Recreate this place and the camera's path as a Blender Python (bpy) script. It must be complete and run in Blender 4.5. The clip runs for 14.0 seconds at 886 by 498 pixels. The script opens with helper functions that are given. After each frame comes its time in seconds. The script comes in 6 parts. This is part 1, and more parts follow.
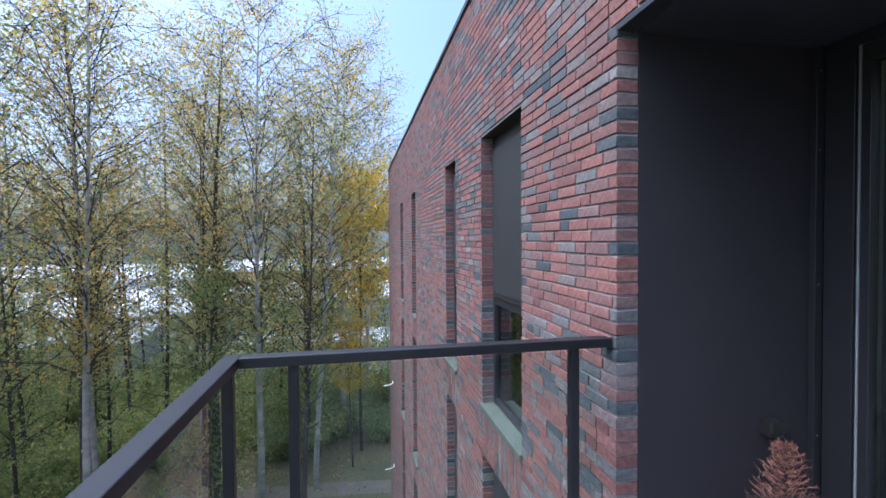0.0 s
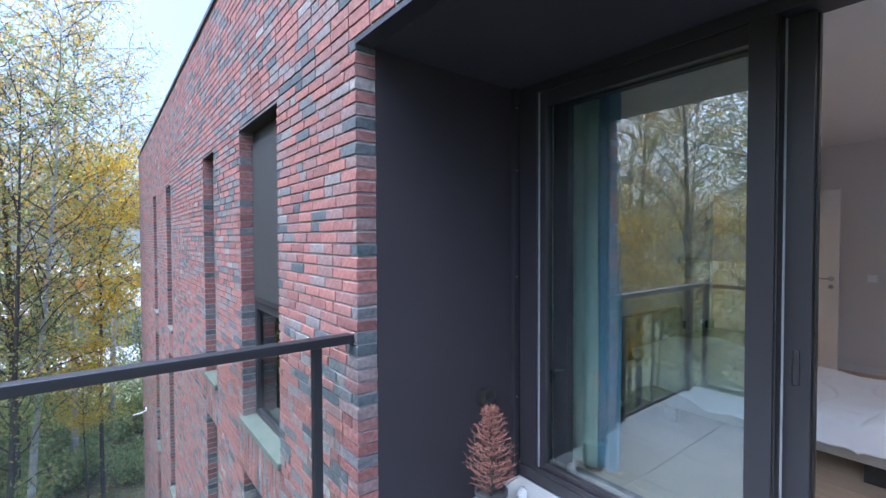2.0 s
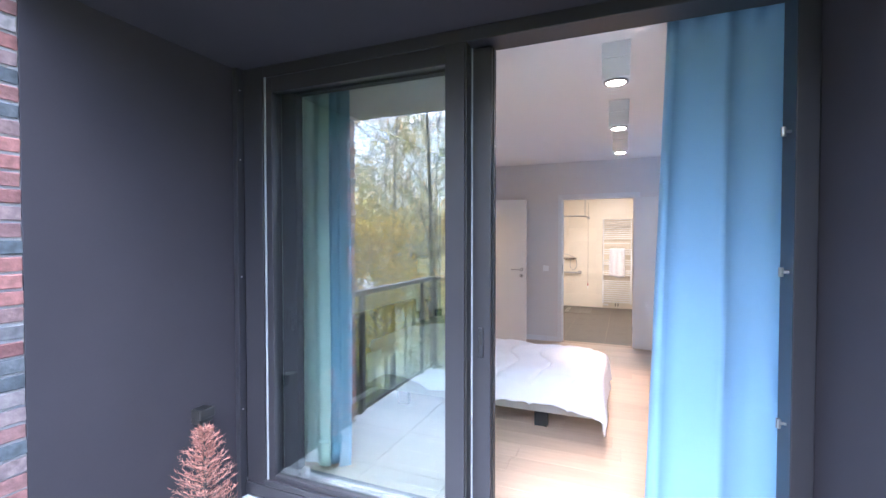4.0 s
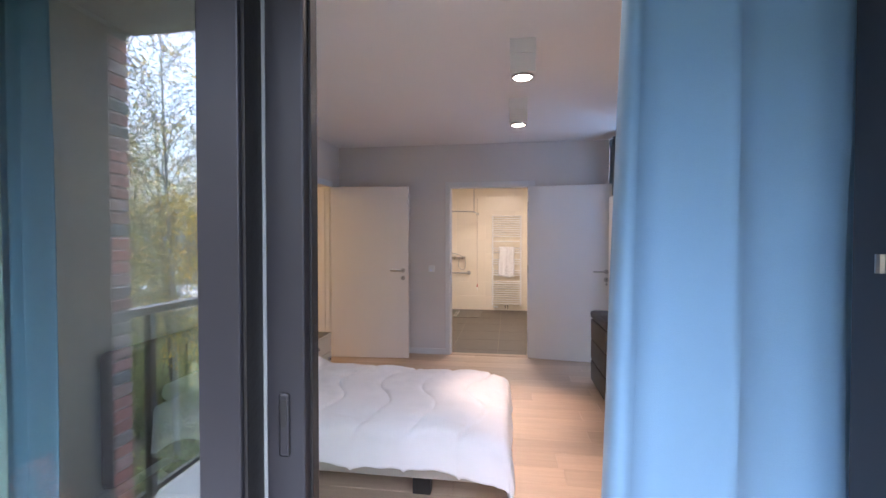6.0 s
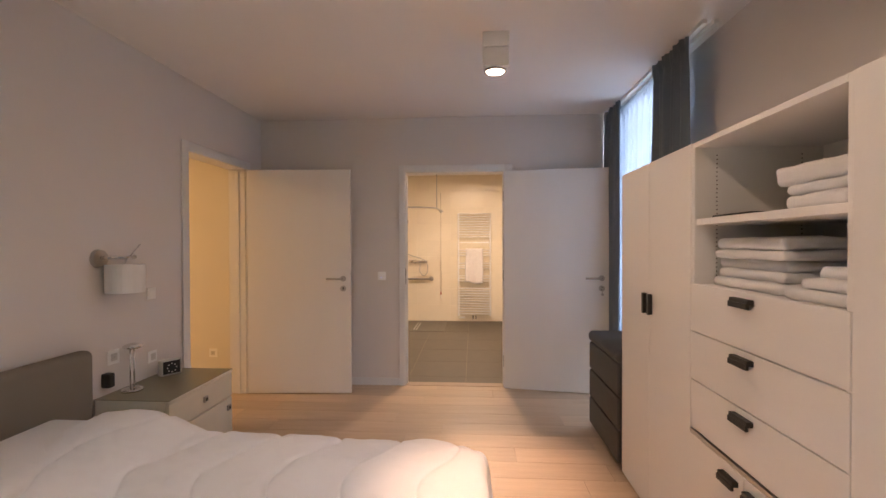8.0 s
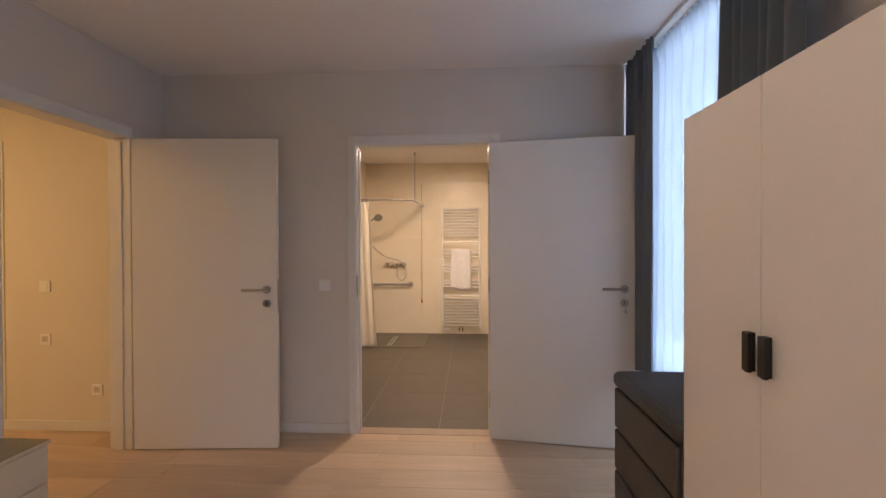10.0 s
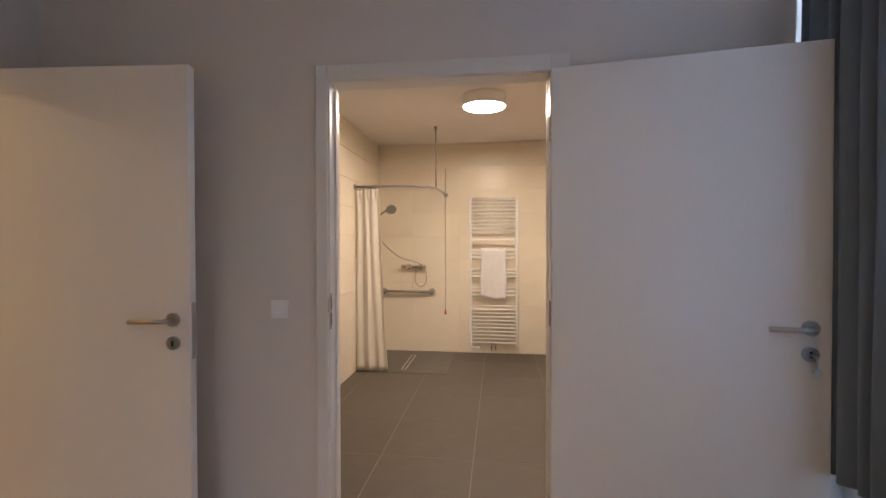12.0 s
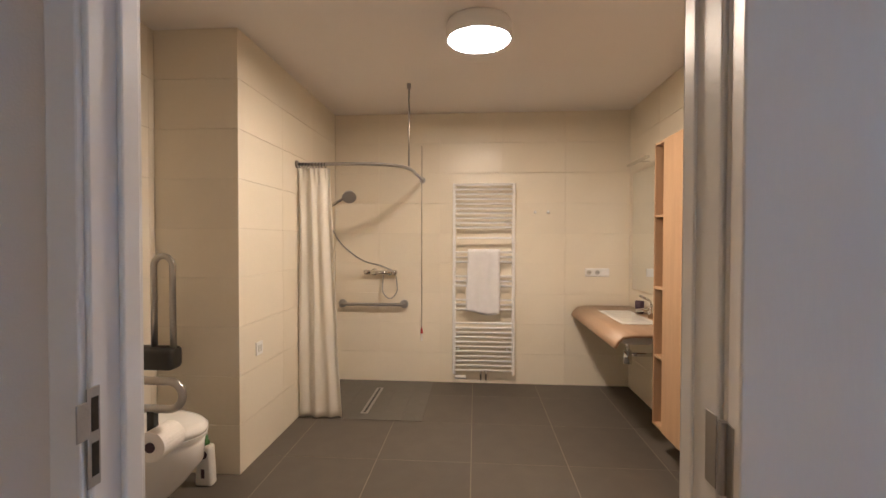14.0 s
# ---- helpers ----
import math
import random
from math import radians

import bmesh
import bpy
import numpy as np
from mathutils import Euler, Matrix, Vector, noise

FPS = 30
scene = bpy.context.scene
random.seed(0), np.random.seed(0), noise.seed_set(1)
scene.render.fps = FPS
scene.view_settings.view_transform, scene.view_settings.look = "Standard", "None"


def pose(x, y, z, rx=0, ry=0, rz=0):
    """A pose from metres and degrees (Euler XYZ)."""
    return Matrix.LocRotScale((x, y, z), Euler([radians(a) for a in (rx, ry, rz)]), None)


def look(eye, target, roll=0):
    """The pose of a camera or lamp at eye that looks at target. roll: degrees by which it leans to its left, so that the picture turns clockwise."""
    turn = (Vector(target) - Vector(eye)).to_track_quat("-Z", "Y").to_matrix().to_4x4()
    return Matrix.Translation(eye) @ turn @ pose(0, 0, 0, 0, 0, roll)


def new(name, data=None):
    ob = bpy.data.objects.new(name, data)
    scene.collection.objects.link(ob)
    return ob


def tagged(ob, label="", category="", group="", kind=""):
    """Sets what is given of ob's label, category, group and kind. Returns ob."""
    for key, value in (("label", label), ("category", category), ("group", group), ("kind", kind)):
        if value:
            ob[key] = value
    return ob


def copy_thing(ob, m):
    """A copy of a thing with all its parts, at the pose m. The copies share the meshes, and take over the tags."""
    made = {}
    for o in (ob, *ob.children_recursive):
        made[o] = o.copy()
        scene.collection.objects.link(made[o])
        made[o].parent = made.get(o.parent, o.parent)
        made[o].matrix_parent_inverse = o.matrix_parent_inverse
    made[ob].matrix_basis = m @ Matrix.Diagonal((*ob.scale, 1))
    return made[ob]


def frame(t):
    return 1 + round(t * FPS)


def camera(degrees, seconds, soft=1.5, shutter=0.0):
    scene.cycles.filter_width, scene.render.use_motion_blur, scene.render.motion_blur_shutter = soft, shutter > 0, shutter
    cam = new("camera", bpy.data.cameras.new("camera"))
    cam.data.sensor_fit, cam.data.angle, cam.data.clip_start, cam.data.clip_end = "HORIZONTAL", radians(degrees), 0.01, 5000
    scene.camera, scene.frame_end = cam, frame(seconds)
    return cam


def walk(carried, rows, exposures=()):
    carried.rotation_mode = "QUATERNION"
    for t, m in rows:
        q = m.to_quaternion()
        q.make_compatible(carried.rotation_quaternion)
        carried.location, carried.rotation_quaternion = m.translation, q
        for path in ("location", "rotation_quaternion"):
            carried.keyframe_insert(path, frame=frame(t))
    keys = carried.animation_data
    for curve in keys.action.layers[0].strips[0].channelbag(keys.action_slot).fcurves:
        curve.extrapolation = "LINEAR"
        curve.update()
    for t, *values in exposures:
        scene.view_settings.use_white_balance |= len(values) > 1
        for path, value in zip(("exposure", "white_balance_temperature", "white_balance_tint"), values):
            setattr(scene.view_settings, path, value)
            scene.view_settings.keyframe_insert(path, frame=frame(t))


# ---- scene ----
cam = camera(89.8, 14.0)
PATH = [
    (0, (1.052, 0.172, 1.499), (1.438, 2.134, 1.456), -0.4),
    (0.5, (1.109, 0.140, 1.511), (1.667, 2.060, 1.456), -0.4),
    (1, (1.170, 0.108, 1.520), (1.912, 1.964, 1.456), -0.2),
    (1.5, (1.214, 0.074, 1.514), (2.186, 1.820, 1.460), -0.2),
    (2, (1.244, 0.050, 1.505), (2.471, 1.632, 1.458), -0.2),
    (2.5, (1.271, 0.012, 1.506), (2.720, 1.391, 1.459), -0.1),
    (3, (1.296, -0.025, 1.501), (2.923, 1.137, 1.459), 0.0),
    (3.5, (1.333, -0.052, 1.496), (3.088, 0.900, 1.452), 0.0),
    (4, (1.425, -0.058, 1.480), (3.270, 0.700, 1.433), 0.0),
    (6.5, (2.876, 0.130, 1.382), (4.862, 0.362, 1.348), -0.1),
    (7, (3.155, 0.155, 1.375), (5.146, 0.343, 1.344), -0.2),
    (7.5, (3.434, 0.154, 1.365), (5.428, 0.304, 1.337), -0.2),
    (10, (4.832, -0.012, 1.330), (6.829, 0.103, 1.313), -0.2),
    (10.5, (5.133, -0.003, 1.343), (7.128, 0.135, 1.319), -0.1),
    (11, (5.454, 0.018, 1.344), (7.446, 0.197, 1.314), -0.1),
    (11.5, (5.772, 0.036, 1.340), (7.758, 0.269, 1.313), -0.1),
    (12, (6.078, 0.056, 1.340), (8.063, 0.300, 1.313), -0.1),
    (12.5, (6.384, 0.066, 1.339), (8.369, 0.309, 1.310), 0.0),
    (13, (6.704, 0.091, 1.338), (8.690, 0.325, 1.307), 0.0),
    (13.5, (6.993, 0.131, 1.344), (8.982, 0.340, 1.310), -0.1),
    (14, (7.284, 0.183, 1.351), (9.278, 0.328, 1.314), 0.1),
]
EXPOSURES = [(0, 1.42, 5050, 9), (1, 1.88, 5000, 9), (2.2, 2.12, 4950, 10), (3, 2.90, 4950, 12), (4, 3.45, 4950, 12), (6.5, 2.85, 5750, 16),
             (7.5, 2.92, 6900, 18), (10, 2.58, 6650, 16), (12, 2.58, 6000, 12), (14, 2.46, 5800, 10)]
walk(cam, [(t, look(eye, target, roll)) for t, eye, target, roll in PATH], EXPOSURES)

# ---- light ----
world = bpy.data.worlds.new("sky")
scene.world = world
world.use_nodes = True
wt = world.node_tree
sky = wt.nodes.new("ShaderNodeTexSky")
sky.sky_type, sky.sun_disc = "NISHITA", False
sky.sun_elevation, sky.sun_rotation = radians(65), radians(270)
sky.air_density, sky.dust_density, sky.ozone_density = 0.9, 6.8, 1.0
wt.links.new(sky.outputs[0], wt.nodes["Background"].inputs["Color"])
wt.nodes["Background"].inputs["Strength"].default_value = 0.15


def lamp(name, kind, energy, color, m, **extra):
    data = bpy.data.lights.new(name, kind)
    data.energy, data.color = energy, color
    if kind == "SUN":
        data.angle = extra["angle"]
    if kind == "SPOT":
        data.spot_size, data.spot_blend, data.shadow_soft_size = extra["size"], extra["blend"], extra["soft"]
    if kind == "AREA":
        data.shape, data.size, data.size_y = extra.get("shape", "RECTANGLE"), extra["size"], extra.get("size_y", extra["size"])
    if kind == "POINT":
        data.shadow_soft_size = extra["soft"]
    ob = new(name, data)
    ob.matrix_world = m
    return ob


WARM = (1.0, 0.70, 0.42)
lamp("sun", "SUN", 1.0, (1.0, 0.98, 0.96), look((-9, -1, 20), (0, 0, 0)), angle=radians(80))
SPOTS = [(4.12, 0.0), (5.235, 0.0), (6.32, 0.0)]
for sx, sy in SPOTS:
    lamp("spot_light", "SPOT", 26, (1.0, 0.64, 0.42), look((sx, sy, 2.345), (sx, sy - 0.02, 0)), size=radians(38), blend=1.0, soft=0.03)
lamp("bath_light", "AREA", 6.8, (1.0, 0.70, 0.43), look((9.78, 0.166, 2.452), (9.78, 0.166, 0)), shape="DISK", size=0.34)
lamp("hall_light", "AREA", 4.0, (1.0, 0.62, 0.27), look((6.2, 3.95, 2.49), (6.2, 3.95, 0)), size=0.4)
lamp("window_daylight", "AREA", 25, (0.64, 0.81, 1.0), look((7.26, -1.42, 1.5), (7.26, 0, 1.5)), size=1.05, size_y=1.9)

# ---- materials ----


def mat(name, color, rough=0.6, metal=0.0, vary=0.12, scale=8.0, bump=0.1, fine=90.0, dark=None, piece=0.0, stretch=None, spec=0.5, sheen=0.0):
    """A surface with broad stains and fine grain."""
    m = bpy.data.materials.new(name)
    m.use_nodes = True
    t = m.node_tree
    b = t.nodes["Principled BSDF"]
    co = t.nodes.new("ShaderNodeTexCoord")
    src = co.outputs["Object"]
    if stretch:
        mp = t.nodes.new("ShaderNodeMapping")
        mp.inputs["Scale"].default_value = stretch
        t.links.new(src, mp.inputs[0])
        src = mp.outputs[0]
    big, small = t.nodes.new("ShaderNodeTexNoise"), t.nodes.new("ShaderNodeTexNoise")
    big.inputs["Scale"].default_value, big.inputs["Detail"].default_value = scale, 5
    small.inputs["Scale"].default_value, small.inputs["Detail"].default_value = fine, 3
    t.links.new(src, big.inputs[0])
    t.links.new(src, small.inputs[0])
    mix = t.nodes.new("ShaderNodeMix")
    mix.data_type = "RGBA"
    lo = dark if dark else tuple(c * (1 - 2 * vary) for c in color)
    hi = tuple(min(1, c * (1 + vary)) for c in color)
    mix.inputs[6].default_value, mix.inputs[7].default_value = (*lo, 1), (*hi, 1)
    add = t.nodes.new("ShaderNodeMath")
    add.operation = "MULTIPLY_ADD"
    t.links.new(small.outputs[0], add.inputs[0])
    add.inputs[1].default_value = 0.4
    sub = t.nodes.new("ShaderNodeMath")
    sub.operation = "MULTIPLY_ADD"
    t.links.new(big.outputs[0], sub.inputs[0])
    sub.inputs[1].default_value, sub.inputs[2].default_value = 0.9, -0.15
    t.links.new(sub.outputs[0], add.inputs[2])
    t.links.new(add.outputs[0], mix.inputs[0])
    out = mix.outputs[2]
    if piece:
        info = t.nodes.new("ShaderNodeObjectInfo")
        hsv = t.nodes.new("ShaderNodeHueSaturation")
        rng = t.nodes.new("ShaderNodeMapRange")
        rng.inputs[3].default_value, rng.inputs[4].default_value = 1 - piece, 1 + piece
        t.links.new(info.outputs["Random"], rng.inputs[0])
        t.links.new(rng.outputs[0], hsv.inputs["Value"])
        t.links.new(out, hsv.inputs["Color"])
        out = hsv.outputs[0]
    t.links.new(out, b.inputs["Base Color"])
    b.inputs["Roughness"].default_value, b.inputs["Metallic"].default_value = rough, metal
    b.inputs["Specular IOR Level"].default_value = spec
    b.inputs["Sheen Weight"].default_value = sheen
    if bump:
        bp = t.nodes.new("ShaderNodeBump")
        bp.inputs["Strength"].default_value, bp.inputs["Distance"].default_value = bump, 0.01
        t.links.new(small.outputs[0], bp.inputs["Height"])
        t.links.new(bp.outputs[0], b.inputs["Normal"])
    return m


def ramp_mat(name, stops, source="island", rough=0.8, bump=0.4, fine=60.0, translucent=0.0):
    """Pieces in several colours, one colour a piece, with grain on each."""
    m = bpy.data.materials.new(name)
    m.use_nodes = True
    t = m.node_tree
    b = t.nodes["Principled BSDF"]
    r = t.nodes.new("ShaderNodeValToRGB")
    r.color_ramp.interpolation = "LINEAR"
    e = r.color_ramp.elements
    while len(e) < len(stops):
        e.new(0.5)
    for el, (p, c) in zip(e, stops):
        el.position, el.color = p, (*c, 1)
    if source == "island":
        g = t.nodes.new("ShaderNodeNewGeometry")
        t.links.new(g.outputs["Random Per Island"], r.inputs[0])
    else:
        g = t.nodes.new("ShaderNodeObjectInfo")
        t.links.new(g.outputs["Random"], r.inputs[0])
    co, n = t.nodes.new("ShaderNodeTexCoord"), t.nodes.new("ShaderNodeTexNoise")
    n.inputs["Scale"].default_value, n.inputs["Detail"].default_value = fine, 6
    t.links.new(co.outputs["Object"], n.inputs[0])
    hsv, rng = t.nodes.new("ShaderNodeHueSaturation"), t.nodes.new("ShaderNodeMapRange")
    rng.inputs[1].default_value, rng.inputs[2].default_value = 0.3, 0.7
    rng.inputs[3].default_value, rng.inputs[4].default_value = 0.66, 1.30
    t.links.new(n.outputs[0], rng.inputs[0])
    t.links.new(rng.outputs[0], hsv.inputs["Value"])
    t.links.new(r.outputs[0], hsv.inputs["Color"])
    t.links.new(hsv.outputs[0], b.inputs["Base Color"])
    b.inputs["Roughness"].default_value = rough
    b.inputs["Specular IOR Level"].default_value = 0.3
    if bump:
        bp = t.nodes.new("ShaderNodeBump")
        bp.inputs["Strength"].default_value, bp.inputs["Distance"].default_value = bump, 0.01
        t.links.new(n.outputs[0], bp.inputs["Height"])
        t.links.new(bp.outputs[0], b.inputs["Normal"])
    if translucent:
        tr, mx = t.nodes.new("ShaderNodeBsdfTranslucent"), t.nodes.new("ShaderNodeMixShader")
        t.links.new(hsv.outputs[0], tr.inputs[0])
        mx.inputs[0].default_value = translucent
        t.links.new(b.outputs[0], mx.inputs[1])
        t.links.new(tr.outputs[0], mx.inputs[2])
        t.links.new(mx.outputs[0], t.nodes["Material Output"].inputs[0])
    return m


def glass_mat(name, tint, f0=0.045):
    """A clear sheet: each face reflects more at a grazing angle."""
    m = bpy.data.materials.new(name)
    m.use_nodes = True
    t = m.node_tree
    t.nodes.remove(t.nodes["Principled BSDF"])
    tr, gl, lw, mx = (t.nodes.new("ShaderNode" + k) for k in ("BsdfTransparent", "BsdfGlossy", "LayerWeight", "MixShader"))
    tr.inputs[0].default_value = (*tint, 1)
    gl.inputs["Roughness"].default_value = 0.01
    lw.inputs["Blend"].default_value = 0.5
    pw, ma = t.nodes.new("ShaderNodeMath"), t.nodes.new("ShaderNodeMath")
    pw.operation, ma.operation = "POWER", "MULTIPLY_ADD"
    pw.inputs[1].default_value, ma.inputs[1].default_value, ma.inputs[2].default_value = 5.0, 1 - f0, f0
    t.links.new(lw.outputs["Facing"], pw.inputs[0])
    t.links.new(pw.outputs[0], ma.inputs[0])
    t.links.new(ma.outputs[0], mx.inputs[0])
    t.links.new(tr.outputs[0], mx.inputs[1])
    t.links.new(gl.outputs[0], mx.inputs[2])
    t.links.new(mx.outputs[0], t.nodes["Material Output"].inputs[0])
    return m


def cloth_mat(name, color, through_light, clear=0.0, weave=500.0):
    m = mat(name, color, rough=0.9, vary=0.06, scale=3.0, bump=0.15, fine=weave, spec=0.1, sheen=0.2)
    t = m.node_tree
    b = t.nodes["Principled BSDF"]
    tl, mx = t.nodes.new("ShaderNodeBsdfTranslucent"), t.nodes.new("ShaderNodeMixShader")
    tl.inputs[0].default_value = (*color, 1)
    mx.inputs[0].default_value = through_light
    t.links.new(b.outputs[0], mx.inputs[1])
    t.links.new(tl.outputs[0], mx.inputs[2])
    last = mx
    if clear:
        tp, mx2 = t.nodes.new("ShaderNodeBsdfTransparent"), t.nodes.new("ShaderNodeMixShader")
        mx2.inputs[0].default_value = clear
        t.links.new(mx.outputs[0], mx2.inputs[1])
        t.links.new(tp.outputs[0], mx2.inputs[2])
        last = mx2
    t.links.new(last.outputs[0], t.nodes["Material Output"].inputs[0])
    return m


def glow_mat(name, color, strength):
    m = bpy.data.materials.new(name)
    m.use_nodes = True
    b = m.node_tree.nodes["Principled BSDF"]
    b.inputs["Emission Color"].default_value, b.inputs["Emission Strength"].default_value = (*color, 1), strength
    return m


PAINT = mat("wall_paint", (0.71, 0.665, 0.635), 0.85, vary=0.03, scale=2.0, bump=0.08, fine=220)
CEIL = mat("ceiling_paint", (0.84, 0.80, 0.77), 0.9, vary=0.02, scale=1.5, bump=0.05, fine=200)
HALL_PAINT = mat("hall_paint", (0.74, 0.70, 0.62), 0.85, vary=0.03, scale=2.0, bump=0.05, fine=220)
TRIM = mat("trim_lacquer", (0.74, 0.73, 0.72), 0.35, vary=0.03, scale=3.0, bump=0.02)
DOOR = mat("door_laminate", (0.74, 0.72, 0.70), 0.45, vary=0.03, scale=2.0, bump=0.04, fine=150, stretch=(1, 1, 0.2))
OAK_FLOOR = mat("floor_oak", (0.56, 0.42, 0.30), 0.42, vary=0.14, scale=5.0, bump=0.06, fine=70, piece=0.1, stretch=(4.0, 0.35, 1.0))
# Dark joint colour, also used for painted shade in gaps and unlit rooms.
JOINT_AND_SHADE = mat("joint_and_shade_dark", (0.20, 0.17, 0.14), 0.9)
TILE_WALL = mat("wall_tile", (0.80, 0.73, 0.60), 0.30, spec=0.35, vary=0.03, scale=3.0, bump=0.03, fine=40, piece=0.02)
GROUT = mat("grout_light", (0.79, 0.725, 0.60), 0.9)
TILE_FLOOR = mat("floor_tile", (0.105, 0.090, 0.073), 0.5, vary=0.14, scale=7.0, bump=0.06, fine=120, piece=0.06)
WET_TILE = mat("shower_tile", (0.120, 0.110, 0.095), 0.45, vary=0.16, scale=9.0, bump=0.06, fine=120, piece=0.05)
GROUT_FLOOR = mat("grout_floor", (0.31, 0.27, 0.22), 0.9)
FRAME = mat("dark_aluminium", (0.026, 0.025, 0.029), 0.4, metal=0.0, vary=0.08, scale=4.0, bump=0.03, fine=300)
PANEL = mat("dark_cladding", (0.043, 0.039, 0.044), 0.6, spec=0.10, vary=0.10, scale=2.5, bump=0.05, fine=260)
RAIL = mat("rail_powder_coat", (0.013, 0.013, 0.016), 0.40, vary=0.10, scale=6.0, bump=0.06, fine=400)
BLACK = mat("black_metal", (0.020, 0.019, 0.018), 0.45, vary=0.1)
STEEL = mat("brushed_steel", (0.47, 0.455, 0.44), 0.30, metal=1.0, vary=0.06, scale=12, bump=0.03, fine=200)
PLATE_GREY = mat("dull_steel_plate", (0.40, 0.39, 0.38), 0.45, metal=0.4, vary=0.06, scale=12)
CHROME = mat("chrome", (0.75, 0.74, 0.72), 0.08, metal=1.0, vary=0.02, bump=0.0)
WARDROBE = mat("wardrobe_white", (0.80, 0.78, 0.76), 0.4, vary=0.02, scale=2, bump=0.02)
PLASTIC = mat("white_plastic", (0.86, 0.85, 0.83), 0.3, vary=0.02, bump=0.0)
CERAMIC = mat("white_ceramic", (0.85, 0.83, 0.79), 0.08, vary=0.02, bump=0.0)
LINEN = cloth_mat("white_linen", (0.82, 0.81, 0.83), 0.1)
TOWEL = mat("towel_cotton", (0.84, 0.83, 0.84), 0.95, vary=0.05, scale=20, bump=0.5, fine=400, sheen=0.3)
BLUE = cloth_mat("blue_curtain_cloth", (0.29, 0.47, 0.66), 0.24, weave=330.0)
DARK_CURTAIN = cloth_mat("dark_curtain_cloth", (0.175, 0.215, 0.265), 0.12)
SHEER = cloth_mat("sheer_voile", (0.46, 0.505, 0.57), 0.50, clear=0.14)
SHOWER_CLOTH = cloth_mat("shower_curtain_cloth", (0.86, 0.82, 0.74), 0.25)
HEADBOARD = mat("headboard_fabric", (0.215, 0.190, 0.155), 0.8, vary=0.06, scale=6, bump=0.2, fine=350)
BED_BASE = mat("bed_base_fabric", (0.40, 0.38, 0.34), 0.85, vary=0.06, bump=0.2, fine=350)
STAND_TOP = mat("nightstand_top", (0.22, 0.20, 0.13), 0.3, vary=0.05, bump=0.02)
STAND = mat("nightstand_cream", (0.66, 0.61, 0.50), 0.4, vary=0.03, bump=0.02)
LEATHER = mat("dark_leather", (0.062, 0.060, 0.060), 0.5, vary=0.14, scale=14, bump=0.35, fine=160)
BEECH = mat("beech_veneer", (0.52, 0.33, 0.19), 0.45, vary=0.14, scale=5, bump=0.05, fine=60, stretch=(4, 4, 0.4))
PLY = mat("bent_plywood", (0.46, 0.31, 0.20), 0.4, vary=0.14, scale=5, bump=0.05, fine=60, stretch=(0.5, 4, 4))
MIRROR = mat("mirror_silver", (0.86, 0.88, 0.87), 0.02, metal=1.0, vary=0.01, bump=0.0)
GLASS = glass_mat("window_glass", (0.87, 0.935, 0.915), 0.26)
INNER_GLASS = glass_mat("sliding_glass", (0.95, 0.985, 0.97), 0.04)
RAIL_GLASS = glass_mat("rail_glass", (0.90, 0.93, 0.92), 0.03)
DARK_GLASS = glass_mat("facade_glass", (0.45, 0.50, 0.50), 0.22)
BULB = glow_mat("bulb_glow", (1.0, 0.76, 0.56), 26.0)
DISC = glow_mat("diffuser_glow", (1.0, 0.95, 0.88), 9.0)
BRICK_STOPS = [(0.0, (0.145, 0.070, 0.065)), (0.18, (0.225, 0.105, 0.092)), (0.34, (0.240, 0.112, 0.096)), (0.50, (0.175, 0.100, 0.094)),
               (0.62, (0.185, 0.130, 0.124)), (0.74, (0.165, 0.150, 0.148)), (0.86, (0.095, 0.102, 0.108)), (0.96, (0.062, 0.074, 0.082)), (1.0, (0.25, 0.225, 0.215))]
BRICK = ramp_mat("brick_mix", BRICK_STOPS, "object", bump=0.4, fine=38.0)
BRICK_FAR = ramp_mat("brick_mix_wall", BRICK_STOPS, "island", bump=0.6, fine=38.0)
MORTAR = mat("mortar", (0.31, 0.30, 0.295), 0.95, vary=0.15, scale=20, bump=0.5, fine=200)
SILL_STONE = mat("bluestone_sill", (0.105, 0.115, 0.105), 0.7, vary=0.2, scale=10, dark=(0.05, 0.07, 0.045))
PAVER = mat("concrete_paver", (0.140, 0.155, 0.170), 0.75, vary=0.15, scale=5, bump=0.25, fine=150, piece=0.08)
GRASS = mat("lawn_with_litter", (0.135, 0.125, 0.062), 0.95, vary=0.2, scale=0.9, bump=0.8, fine=26, dark=(0.060, 0.068, 0.030))
PATH_SOIL = mat("trodden_path", (0.19, 0.165, 0.13), 0.95, vary=0.2, scale=3, bump=0.4, fine=40)
BIRCH = mat("birch_bark", (0.56, 0.55, 0.52), 0.85, vary=0.2, scale=1.6, bump=0.3, fine=12, dark=(0.06, 0.055, 0.05), stretch=(1, 1, 2.2))
BARK = mat("dark_bark", (0.070, 0.064, 0.056), 0.95, vary=0.3, scale=4, bump=0.4, fine=20, stretch=(1, 1, 0.4))
LEAF_GOLD = ramp_mat("birch_leaves_gold", [(0, (0.68, 0.40, 0.07)), (0.35, (0.60, 0.43, 0.12)), (0.65, (0.42, 0.40, 0.15)), (1, (0.26, 0.31, 0.12))], bump=0, translucent=0.5)
LEAF_OLIVE = ramp_mat("leaves_olive", [(0, (0.18, 0.26, 0.09)), (0.5, (0.29, 0.34, 0.13)), (0.85, (0.50, 0.41, 0.12)), (1, (0.32, 0.34, 0.15))], bump=0, translucent=0.5)
